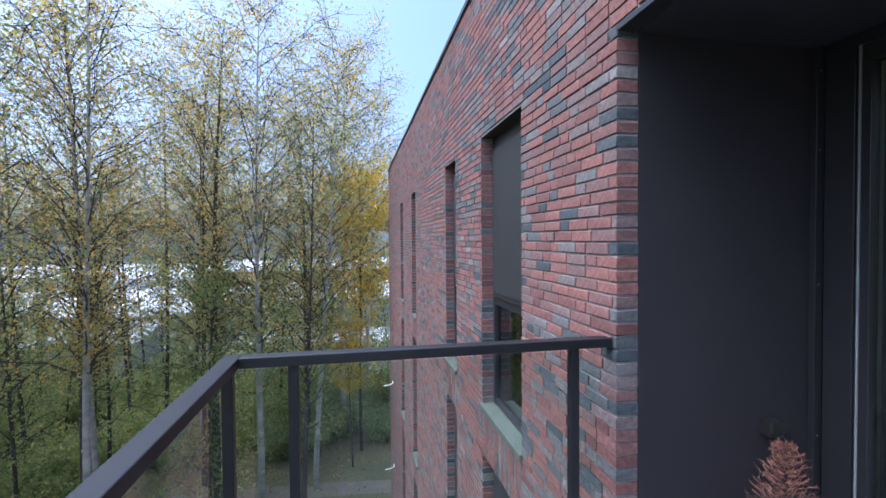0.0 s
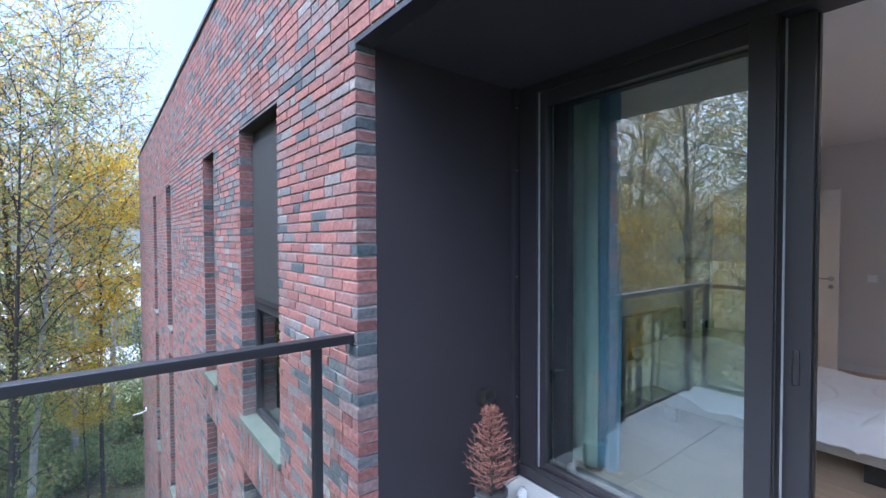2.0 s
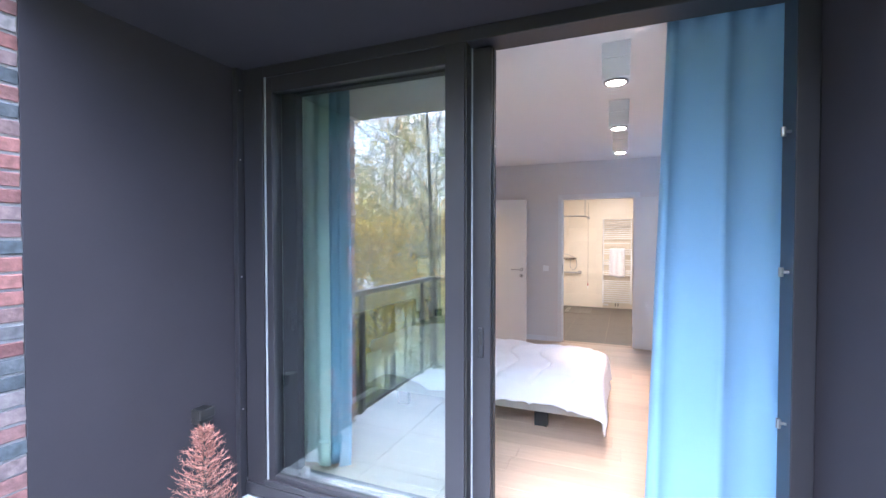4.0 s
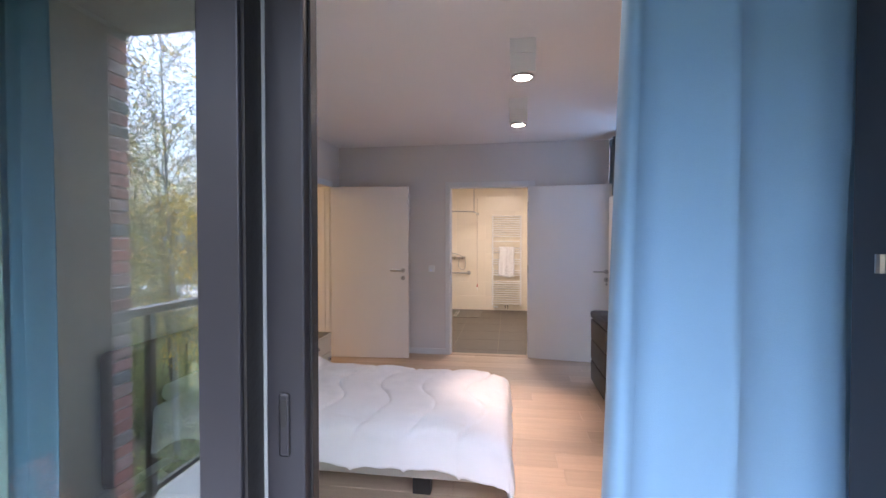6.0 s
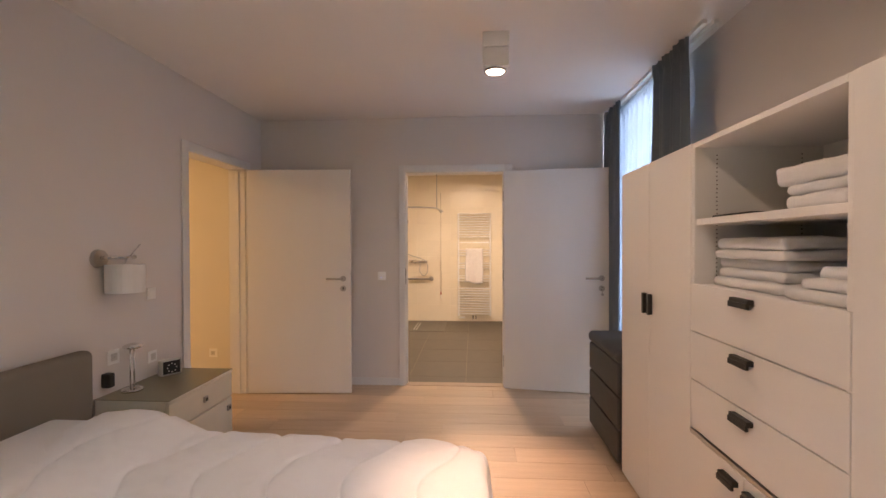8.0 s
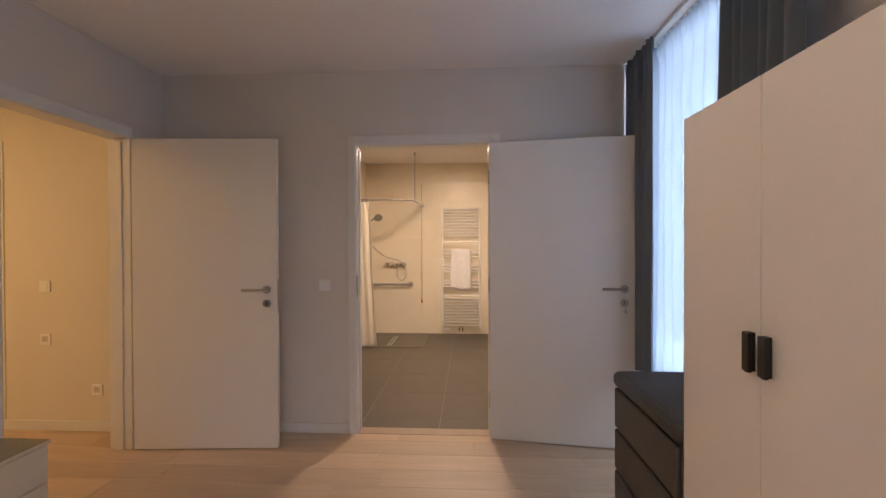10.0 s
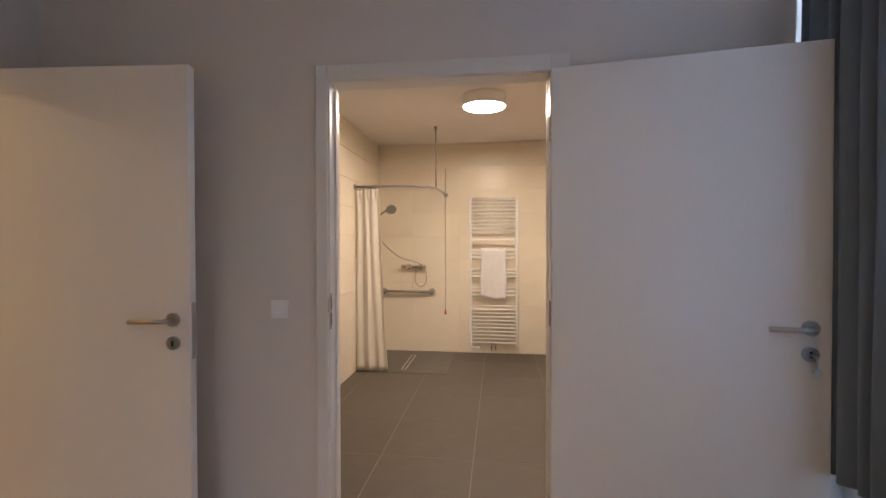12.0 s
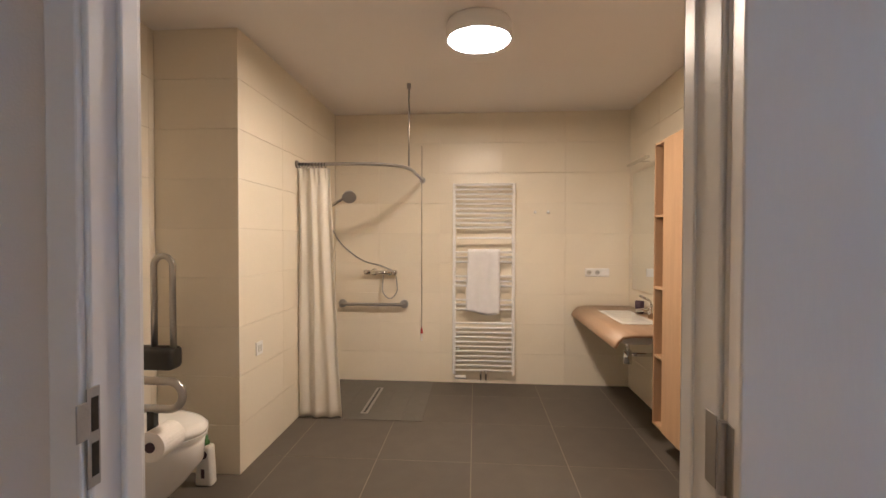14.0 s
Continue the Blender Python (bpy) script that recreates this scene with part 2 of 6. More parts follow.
LEAF_GREEN = ramp_mat("leaves_green", [(0, (0.17, 0.24, 0.09)), (0.6, (0.28, 0.33, 0.13)), (1, (0.44, 0.40, 0.14))], bump=0, translucent=0.45)
LEAF_BRIGHT = ramp_mat("leaves_bright_yellow", [(0, (0.70, 0.42, 0.03)), (0.5, (0.68, 0.48, 0.06)), (1, (0.48, 0.42, 0.09))], bump=0, translucent=0.55)
LITTER = ramp_mat("fallen_leaves", [(0, (0.22, 0.12, 0.05)), (0.6, (0.33, 0.22, 0.09)), (1, (0.42, 0.32, 0.12))], bump=0)
SHED_ROOF = mat("pale_sheet_roof", (0.66, 0.69, 0.73), 0.6, vary=0.08, scale=0.4, bump=0.05)
SHED_WALL = mat("shed_wall", (0.24, 0.25, 0.26), 0.8, vary=0.1, scale=0.6)
SHED_RED = mat("shed_red", (0.42, 0.09, 0.05), 0.7, vary=0.1, scale=0.6)
DRY_NEEDLE = ramp_mat("dry_needles", [(0, (0.24, 0.10, 0.075)), (0.6, (0.36, 0.165, 0.125)), (1, (0.48, 0.27, 0.20))], bump=0, translucent=0.2)
POT = mat("pot_grey", (0.055, 0.055, 0.058), 0.6)
FIGURE = mat("figurine_white", (0.75, 0.76, 0.76), 0.4)
BIN_WHITE = mat("bin_white", (0.78, 0.76, 0.72), 0.35)
PAPER = mat("tissue_paper", (0.85, 0.82, 0.77), 0.95, vary=0.03, bump=0.2)
BOTTLE = mat("bottle_plastic", (0.78, 0.76, 0.72), 0.3)
LABEL_DARK = mat("label_dark", (0.06, 0.03, 0.05), 0.5)
GREEN_CAP = mat("green_cap", (0.08, 0.20, 0.06), 0.4)
RED = mat("red_plastic", (0.45, 0.03, 0.02), 0.4)
SCREEN = mat("clock_screen", (0.02, 0.02, 0.022), 0.15, vary=0.02, bump=0)

# ---- builders ----


def thing(name, base, label, category, group="", kind="", rz=0.0):
    ob = new(name)
    ob.empty_display_size = 0.1
    ob.location, ob.rotation_euler = base, (0, 0, radians(rz))
    return tagged(ob, label, category, group, kind)


def root_of(ob):
    p = Vector((0, 0, 0))
    while ob:
        p += ob.location
        ob = ob.parent
    return p


def part(name, bm, material, parent=None, label="", smooth=False):
    """One mesh object from world coordinates, under a thing or a part."""
    off = root_of(parent) if parent else Vector((0, 0, 0))
    bmesh.ops.translate(bm, verts=bm.verts, vec=-off)
    me = bpy.data.meshes.new(name)
    bm.normal_update()
    bm.to_mesh(me)
    bm.free()
    me.materials.append(material)
    if smooth:
        me.polygons.foreach_set("use_smooth", [True] * len(me.polygons))
    ob = new(name, me)
    ob.parent = parent
    return tagged(ob, label)


def box(bm, x0, x1, y0, y1, z0, z1, bevel=0.0, seg=2):
    r = bmesh.ops.create_cube(bm, size=1.0)
    for v in r["verts"]:
        v.co = (x0 + (v.co.x + 0.5) * (x1 - x0), y0 + (v.co.y + 0.5) * (y1 - y0), z0 + (v.co.z + 0.5) * (z1 - z0))
    if bevel:
        edges = list({e for v in r["verts"] for e in v.link_edges})
        bmesh.ops.bevel(bm, geom=edges, offset=bevel, segments=seg, affect="EDGES", profile=0.5)
    return bm


def B(name, dims, material, parent=None, label="", bevel=0.003, seg=2, smooth=False):
    return part(name, box(bmesh.new(), *dims, bevel=bevel, seg=seg), material, parent, label, smooth)


def rod(bm, a, b, r, r2=None, seg=12):
    a, b = Vector(a), Vector(b)
    d = b - a
    m = Matrix.Translation((a + b) / 2) @ d.to_track_quat("Z", "Y").to_matrix().to_4x4()
    bmesh.ops.create_cone(bm, cap_ends=True, segments=seg, radius1=r, radius2=r if r2 is None else r2, depth=d.length, matrix=m)
    return bm


def bend(points, k=4):
    """Rounds the inner corners of a line of points."""
    pts = [Vector(p) for p in points]
    out = [pts[0]]
    for a, b, c in zip(pts, pts[1:], pts[2:]):
        d = min((b - a).length, (c - b).length) * 0.45
        p, q = b + (a - b).normalized() * d, b + (c - b).normalized() * d
        for i in range(k + 1):
            u = i / k
            out.append(p * (1 - u) ** 2 + b * 2 * u * (1 - u) + q * u * u)
    return out + [pts[-1]]


def tube(bm, pts, r, seg=8, r_end=None):
    pts = [Vector(p) for p in pts]
    rings = []
    up = Vector((0.31, 0.17, 0.93))
    for i, p in enumerate(pts):
        d = (pts[min(i + 1, len(pts) - 1)] - pts[max(i - 1, 0)]).normalized()
        s = d.cross(up)
        s = s.normalized() if s.length > 1e-4 else d.orthogonal().normalized()
        w = d.cross(s)
        rr = r if r_end is None else r + (r_end - r) * i / (len(pts) - 1)
        rings.append([bm.verts.new(p + rr * (math.cos(t) * s + math.sin(t) * w)) for t in (2 * math.pi * k / seg for k in range(seg))])
    for a, b in zip(rings, rings[1:]):
        for k in range(seg):
            bm.faces.new((a[k], a[(k + 1) % seg], b[(k + 1) % seg], b[k]))
    bm.faces.new(rings[0][::-1])
    bm.faces.new(rings[-1])
    return bm


def lathe(bm, center, profile, seg=24):
    """profile: (radius, z) pairs."""
    cx, cy, cz = center
    rings = [[bm.verts.new((cx + r * math.cos(2 * math.pi * k / seg), cy + r * math.sin(2 * math.pi * k / seg), cz + z)) for k in range(seg)] for r, z in profile]
    for a, b in zip(rings, rings[1:]):
        for k in range(seg):
            bm.faces.new((a[k], a[(k + 1) % seg], b[(k + 1) % seg], b[k]))
    bm.faces.new(rings[0][::-1])
    bm.faces.new(rings[-1])
    return bm


def sheet(bm, nu, nv, f):
    grid = [[bm.verts.new(f(i / nu, j / nv)) for j in range(nv + 1)] for i in range(nu + 1)]
    for i in range(nu):
        for j in range(nv):
            bm.faces.new((grid[i][j], grid[i + 1][j], grid[i + 1][j + 1], grid[i][j + 1]))
    return bm


def thick(ob, t):
    md = ob.modifiers.new("thickness", "SOLIDIFY")
    md.thickness, md.offset = t, 0.0
    return ob


def holed(name, axis, c0, c1, a0, a1, z0, z1, holes, material, label, hid=0.0):
    """A wall across x or y from c0 to c1, along the other axis from a0 to a1, with holes (a0, a1, z0, z1)."""
    bm = bmesh.new()
    cuts_a = sorted({a0, a1, *(h[0] for h in holes), *(h[1] for h in holes)})
    cuts_z = sorted({z0, z1, *(h[2] for h in holes), *(h[3] for h in holes)})
    for p, q in zip(cuts_a, cuts_a[1:]):
        for r, s in zip(cuts_z, cuts_z[1:]):
            am, zm = (p + q) / 2, (r + s) / 2
            if a0 <= am <= a1 and z0 <= zm <= z1 and not any(h[0] < am < h[1] and h[2] < zm < h[3] for h in holes):
                if axis == "x":
                    box(bm, c0, c1, p, q, r, s)
                else:
                    box(bm, p, q, c0, c1, r, s)
    bmesh.ops.remove_doubles(bm, verts=bm.verts, dist=1e-5)
    return tagged(part(name, bm, material), label, "wall", kind="structure")


CE = 2.557      # ceiling height
LW, RW = 2.19, -1.25    # bedroom side walls
FAR = 7.93      # wall with the bathroom door
FX = 2.285      # outer face of the brick facade
WX = 3.46       # outer face of the balcony window
BZ = -0.12      # balcony floor
GZ = -9.6       # ground

# ---- structure ----
tagged(part("floor_slab", box(bmesh.new(), 3.62, FAR + 0.16, RW - 0.3, 4.6, -0.30, -0.014), JOINT_AND_SHADE), "concrete floor slab under the bedroom boards", "floor", kind="structure")
tagged(B("ceiling", (3.4, FAR + 0.02, RW - 0.3, 2.26, CE, CE + 0.2), CEIL, bevel=0), "smooth white painted bedroom ceiling", "ceiling", kind="structure")
holed("wall_left", "y", LW, LW + 0.14, 3.70, FAR, 0, CE, [(6.79, 7.62, -0.1, 2.035)], PAINT, "white painted bedroom wall with hall doorway")
holed("wall_right", "y", RW - 0.30, RW, 3.50, FAR + 0.15, 0, CE, [(6.78, 7.75, 0.52, 2.45)], PAINT, "white painted bedroom wall with a tall window")
holed("wall_far", "x", FAR, FAR + 0.10, RW, 4.5, 0, CE, [(-0.167, 0.787, -0.1, 2.035)], PAINT, "white painted wall with the bathroom doorway")
holed("wall_window_side", "x", 3.625, 3.80, -3.0, 2.35, -0.3, CE, [(-1.05, 2.19, -0.35, CE)], PAINT, "white painted wall round the balcony window")
# hall
tagged(B("hall_ceiling", (5.4, FAR, LW + 0.1, 4.5, CE - 0.005, CE + 0.1), CEIL, bevel=0), "white painted hall ceiling", "ceiling", kind="structure")
B("wall_hall_back", (5.4, FAR, 4.4, 4.5, 0, CE), HALL_PAINT, bevel=0)
tagged(bpy.data.objects["wall_hall_back"], "warm white hall end wall", "wall", kind="structure")
tagged(B("wall_hall_side", (5.4, 5.5, LW + 0.14, 4.4, 0, CE), HALL_PAINT, bevel=0), "warm white hall side wall", "wall", kind="structure")
tagged(B("wall_hall_far", (7.88, FAR, LW + 0.14, 4.4, 0, CE - 0.006), HALL_PAINT, bevel=0), "warm white hall wall with sockets", "wall", kind="structure")
# bathroom
BX0, BX1, BR, BL, PX, PY = FAR + 0.10, 11.50, -1.235, 2.03, 9.73, 1.53
tagged(B("bath_slab", (BX0, BX1 + 0.2, BR - 0.2, BL + 0.2, -0.3, -0.0015), GROUT_FLOOR, bevel=0), "grouted bathroom floor bed", "floor", kind="structure")
tagged(B("bath_ceiling", (BX0, BX1 + 0.2, BR - 0.2, BL + 0.2, CE, CE + 0.2), CEIL, bevel=0), "white painted bathroom ceiling", "ceiling", kind="structure")
W_BFAR = tagged(B("wall_bath_far", (BX1 + 0.006, BX1 + 0.2, BR - 0.2, BL + 0.2, 0, CE), GROUT, bevel=0), "cream tiled bathroom end wall", "wall", kind="structure")
W_BR = tagged(B("wall_bath_right", (BX0, BX1 + 0.006, BR - 0.2, BR - 0.006, 0, CE), GROUT, bevel=0), "cream tiled bathroom wall with mirror", "wall", kind="structure")
W_BL = tagged(B("wall_bath_left", (BX0, PX + 0.006, BL + 0.006, BL + 0.2, 0, CE), GROUT, bevel=0), "cream tiled bathroom wall behind the toilet", "wall", kind="structure")
W_PIER = tagged(B("wall_bath_pier", (PX + 0.006, BX1 + 0.006, PY + 0.006, BL + 0.2, 0, CE - 0.001), GROUT, bevel=0), "cream tiled boxed-out shower wall", "wall", kind="structure")
tagged(B("threshold", (FAR - 0.005, BX0, -0.167, 0.787, -0.02, 0.004), mat("threshold_oak", (0.45, 0.34, 0.25), 0.5), bevel=0.002), "oak threshold strip in the bathroom doorway", "threshold", kind="structure")

# ---- doors ----


def door_frame(name, axis, a0, a1, c0, c1, top, label, wide=0.068):
    """Lining and architraves round an opening a0..a1 in a wall c0..c1."""
    d = thing(name, ((c0 if axis == "x" else a0), (a0 if axis == "x" else c0), 0), label, "door frame", kind="structure")

    def bx(n, p, q, r, s, z0, z1):
        dims = (r, s, p, q, z0, z1) if axis == "x" else (p, q, r, s, z0, z1)
        B(n, dims, TRIM, d, bevel=0.004)
    bx("jamb", a0 - 0.004, a0 + 0.012, c0 - 0.004, c1 + 0.004, 0.0, top)
    bx("jamb", a1 - 0.012, a1 + 0.004, c0 - 0.004, c1 + 0.004, 0.0, top)
    bx("head", a0 + 0.012, a1 - 0.012, c0 - 0.004, c1 + 0.004, top - 0.004, top + 0.004)
    for f0, f1 in ((c0 - 0.016, c0 - 0.004), (c1 + 0.004, c1 + 0.016)):
        bx("architrave", a0 - 0.068, a0 + 0.006, f0, f1, 0.0, top + 0.068)
        bx("architrave", a1 - 0.006, a1 + wide, f0, f1, 0.0, top + 0.068)
        bx("architrave", a0 + 0.006, a1 - 0.006, f0, f1, top - 0.002, top + 0.068)
    bx("stop", a0 + 0.012, a0 + 0.0165, c0 + 0.062, c0 + 0.10, 0.0, top - 0.012)
    bx("stop", a1 - 0.022, a1 - 0.012, c0 + 0.05, c0 + 0.09, 0.0, top - 0.022)
    return d


def door_leaf(name, hinge, length, rz, label, side):
    """A flush leaf along +x from the hinge, turned by rz. side: +1 or -1, the face that shows (y)."""
    x, y = hinge
    d = thing(name, (x, y, 0), label, "door", rz=rz)
    leaf = B("leaf", (x, x + length, y - 0.02, y + 0.02, 0.008, 2.028), DOOR, d, bevel=0.003)
    for s in (1, -1):
        hx, hy = x + length - 0.065, y + s * 0.020
        rose = bmesh.new()
        rod(rose, (hx, hy, 1.045), (hx, hy + s * 0.012, 1.045), 0.026, seg=24)
        part("rose", rose, STEEL, leaf, "brushed steel handle rose", smooth=False)
        lever = bmesh.new()
        tube(lever, bend([(hx, hy, 1.045), (hx, hy + s * 0.055, 1.045), (hx - 0.14, hy + s * 0.055, 1.045)], 5), 0.0095, 10)
        part("lever", lever, STEEL, leaf, "brushed steel lever handle", smooth=True)
        key = bmesh.new()
        rod(key, (hx, hy, 0.955), (hx, hy + s * 0.010, 0.955), 0.026, seg=24)
        kr = part("key_rose", key, STEEL, leaf, "brushed steel key rose")
        B("keyhole", (hx - 0.004, hx + 0.004, min(hy + s * 0.0102, hy + s * 0.0112), max(hy + s * 0.0102, hy + s * 0.0112), 0.943, 0.966), BLACK, kr, bevel=0)
    B("lock_plate", (x + length + 0.0002, x + length + 0.003, y - 0.011, y + 0.011, 0.89, 1.11), STEEL, leaf, "steel lock face plate", bevel=0.001)
    for z in (0.25, 1.055, 1.80):
        b = bmesh.new()
        rod(b, (x - 0.005, y + side * 0.0195, z - 0.05), (x - 0.005, y + side * 0.0195, z + 0.05), 0.006, seg=10)
        box(b, x - 0.0018, x - 0.0002, y - side * 0.004 if side > 0 else y, y + 0.018 if side > 0 else y + 0.004, z - 0.05, z + 0.05)
        part("hinge", b, STEEL, d, "steel hinge with a screwed plate")
    return d


door_frame("door_frame_1", "y", 6.79, 7.62, LW, LW + 0.14, 2.035, "white lacquered frame of the hall doorway")
door_frame("door_frame_2", "x", -0.167, 0.787, FAR, FAR + 0.10, 2.035, "white lacquered frame of the bathroom doorway", 0.048)
door_leaf("hall_door", (7.615, 2.165), 0.93, -86.0, "white flush hall door standing wide open", 1)
door_leaf("bathroom_door", (7.8925, -0.157), 0.93, -98.5, "white flush bathroom door standing wide open", 1)
key_leaf = [o for o in bpy.data.objects["bathroom_door"].children if o.name.startswith("leaf")][0]
kb = bmesh.new()
box(kb, 8.7535, 8.7615, -0.224, -0.1875, 0.950, 0.958, 0.001)
box(kb, 8.7545, 8.7605, -0.226, -0.222, 0.905, 0.958, 0.001)
rod(kb, (8.7575, -0.228, 0.905), (8.7575, -0.222, 0.905), 0.012, seg=14)
part("key", kb, STEEL, key_leaf, "small steel key left in the lock")
door_plate = B("strike_plate", (FAR - 0.014, FAR + 0.010, 0.7723, 0.7752, 0.968, 1.124), PLATE_GREY, bpy.data.objects["door_frame_2"], "grey steel strike plate", bevel=0.0012)
B("lip", (FAR - 0.032, FAR - 0.010, 0.7720, 0.7750, 1.046, 1.104), PLATE_GREY, door_plate, bevel=0.0012)
for z0, z1 in ((1.055, 1.108), (0.985, 1.037)):
    B("latch_hole", (FAR - 0.007, FAR + 0.006, 0.7718, 0.7726, z0, z1), BLACK, door_plate, "dark latch hole", bevel=0)

for z in (0.25, 1.055, 1.80):
    B("hinge_plate", (FAR - 0.003, FAR + 0.026, -0.1549, -0.1532, z - 0.052, z + 0.052), STEEL, bpy.data.objects["door_frame_2"], "steel hinge plate", bevel=0.0008)

# skirting boards
for dims in ((3.64, 6.72, LW - 0.012, LW, 0, 0.07), (7.69, FAR, LW - 0.012, LW, 0, 0.07), (FAR - 0.012, FAR, 0.836, LW - 0.012, 0, 0.07), (FAR - 0.012, FAR, RW, -0.238, 0, 0.07)):
    tagged(B("baseboard", dims, TRIM, bevel=0.002), "low white skirting board along the bedroom wall", "skirting board", kind="structure")
tagged(B("baseboard", (7.866, 7.88, LW + 0.21, 4.4, 0, 0.07), TRIM, bevel=0.002), "low white skirting board in the hall", "skirting board", kind="structure")

# ---- balcony: cladding, window, rail ----
tagged(B("wall_cladding_left", (FX + 0.118, WX + 0.10, 2.11, 2.17, BZ, 2.49), PANEL, bevel=0.002), "dark brown metal cladding beside the balcony window", "cladding", kind="structure")
tagged(B("wall_cladding_right", (FX + 0.002, WX + 0.10, -0.78, -0.715, BZ, 2.49), PANEL, bevel=0.002), "dark brown metal cladding panel of the balcony recess", "cladding", kind="structure")
tagged(B("soffit", (FX + 0.03, WX + 0.10, -0.78, 2.17, 2.49, 2.55), PANEL, bevel=0.002), "dark metal soffit over the balcony recess", "soffit", kind="structure")
tagged(B("corner_trim", (WX - 0.05, WX, 2.075, 2.109, BZ, 2.489), FRAME, bevel=0.003), "dark metal corner trim with screws", "trim", kind="structure")
for i, z in enumerate((0.45, 1.25, 1.95, 2.36)):
    b = bmesh.new()
    rod(b, (WX - 0.030, 2.074, z), (WX - 0.030, 2.070, z), 0.004, seg=8)
    part("screw", b, STEEL, bpy.data.objects["corner_trim"], "small steel screw head")
tagged(part("balcony_slab", box(bmesh.new(), 0.50, WX + 0.05, -0.80, 2.24, BZ - 0.30, BZ - 0.045), mat("balcony_concrete", (0.30, 0.30, 0.29), 0.9)), "grey concrete balcony slab", "balcony", kind="structure")
tagged(B("window_plinth", (WX + 0.02, 3.80, -0.715, 2.11, BZ - 0.05, -0.002), mat("plinth_stone", (0.42, 0.43, 0.43), 0.7), bevel=0.004), "pale grey stone sill under the sliding window", "sill", kind="structure")

tagged(B("window_ledge", (WX - 0.28, WX - 0.012, -0.715, 2.07, BZ + 0.001, -0.08), mat("ledge_stone", (0.40, 0.42, 0.43), 0.6, vary=0.1, scale=12), bevel=0.005), "pale stone ledge before the balcony window", "ledge", kind="structure")
win = thing("window_1", (WX, 2.07, 0), "dark aluminium sliding balcony window, pushed open", "window", kind="structure")
for n, d in (("frame_post", (WX, WX + 0.16, 1.93, 2.075, 0.0, 2.489)), ("frame_post", (WX, WX + 0.16, -0.714, -0.640, 0.0, 2.489)),
             ("frame_head", (WX, WX + 0.16, -0.640, 1.93, 2.425, 2.489)), ("frame_sill", (WX - 0.01, WX + 0.16, -0.640, 1.93, 0.0, 0.035)), ("sill_apron", (WX - 0.011, WX + 0.018, -0.714, 2.075, -0.079, -0.001))):
    B(n, d, FRAME, win, bevel=0.004)
B("frame_gasket", (WX - 0.003, WX + 0.004, 1.905, 1.914, 0.035, 2.425), mat("pale_seal", (0.30, 0.32, 0.32), 0.6), win, "pale rubber seal strip", bevel=0)
for n, d in (("stile", (WX + 0.008, WX + 0.065, 1.865, 1.93, 0.035, 2.425)), ("stile", (WX - 0.006, WX + 0.060, 0.664, 0.766, 0.035, 2.425)),
             ("top_rail", (WX + 0.008, WX + 0.065, 0.762, 1.865, 2.335, 2.425)), ("bottom_rail", (WX + 0.008, WX + 0.065, 0.762, 1.865, 0.035, 0.065))):
    B(n, d, FRAME, win, bevel=0.004)
# Rubber gasket; its black also holds the shade of the gap between stiles.
B("stile_gasket", (WX + 0.006, WX + 0.074, 0.656, 0.6635, 0.036, 2.424), BLACK, win, "black rubber gasket", bevel=0)
B("seal_strip", (WX + 0.0745, WX + 0.0772, 0.648, 0.6575, 0.04, 2.42), bpy.data.materials["pale_seal"], win, "pale rubber seal strip", bevel=0)
B("nose_gasket", (WX + 0.104, WX + 0.139, 0.5475, 0.5546, 0.045, 2.415), BLACK, win, "black rubber gasket", bevel=0.001)
pane = B("pane", (WX + 0.030, WX + 0.038, 0.755, 1.872, 0.06, 2.34), GLASS, win, "large clear window pane", bevel=0)
pane.visible_shadow = False
for n, d in (("sliding_stile", (WX + 0.078, WX + 0.14, 0.5548, 0.700, 0.04, 2.42)), ("sliding_stile", (WX + 0.078, WX + 0.14, 1.75, 1.86, 0.04, 2.42)), ("inner_handle", (WX + 0.058, WX + 0.0775, 1.775, 1.80, 0.93, 1.05)),
             ("sliding_rail", (WX + 0.078, WX + 0.14, 0.700, 1.75, 2.33, 2.42)), ("sliding_rail", (WX + 0.078, WX + 0.14, 0.700, 1.75, 0.04, 0.075))):
    B(n, d, FRAME, win, bevel=0.005)
slide_pane = B("sliding_pane", (WX + 0.105, WX + 0.111, 0.62, 1.755, 0.07, 2.335), INNER_GLASS, win, "", bevel=0)
slide_pane.visible_shadow = False
B("pull_handle", (WX + 0.072, WX + 0.0785, 0.592, 0.618, 0.885, 1.035), FRAME, win, "recessed dark pull handle", bevel=0.006)
B("pull_recess", (WX + 0.0708, WX + 0.0722, 0.597, 0.613, 0.955, 1.02), BLACK, win, bevel=0.0003)
for z0, z1 in ((1.10, 1.145), (1.175, 1.19), (0.62, 0.70)):
    B("lock_slot", (WX + 0.112, WX + 0.128, 0.5462, 0.5474, z0, z1), FRAME, win, bevel=0)
for z in (0.76, 1.35, 1.89):
    b = bmesh.new()
    rod(b, (WX + 0.05, -0.641, z), (WX + 0.05, -0.612, z), 0.006, seg=8)
    rod(b, (WX + 0.05, -0.615, z - 0.018), (WX + 0.05, -0.615, z + 0.018), 0.009, seg=8)
    part("latch_pin", b, STEEL, win, "small steel latch pin")

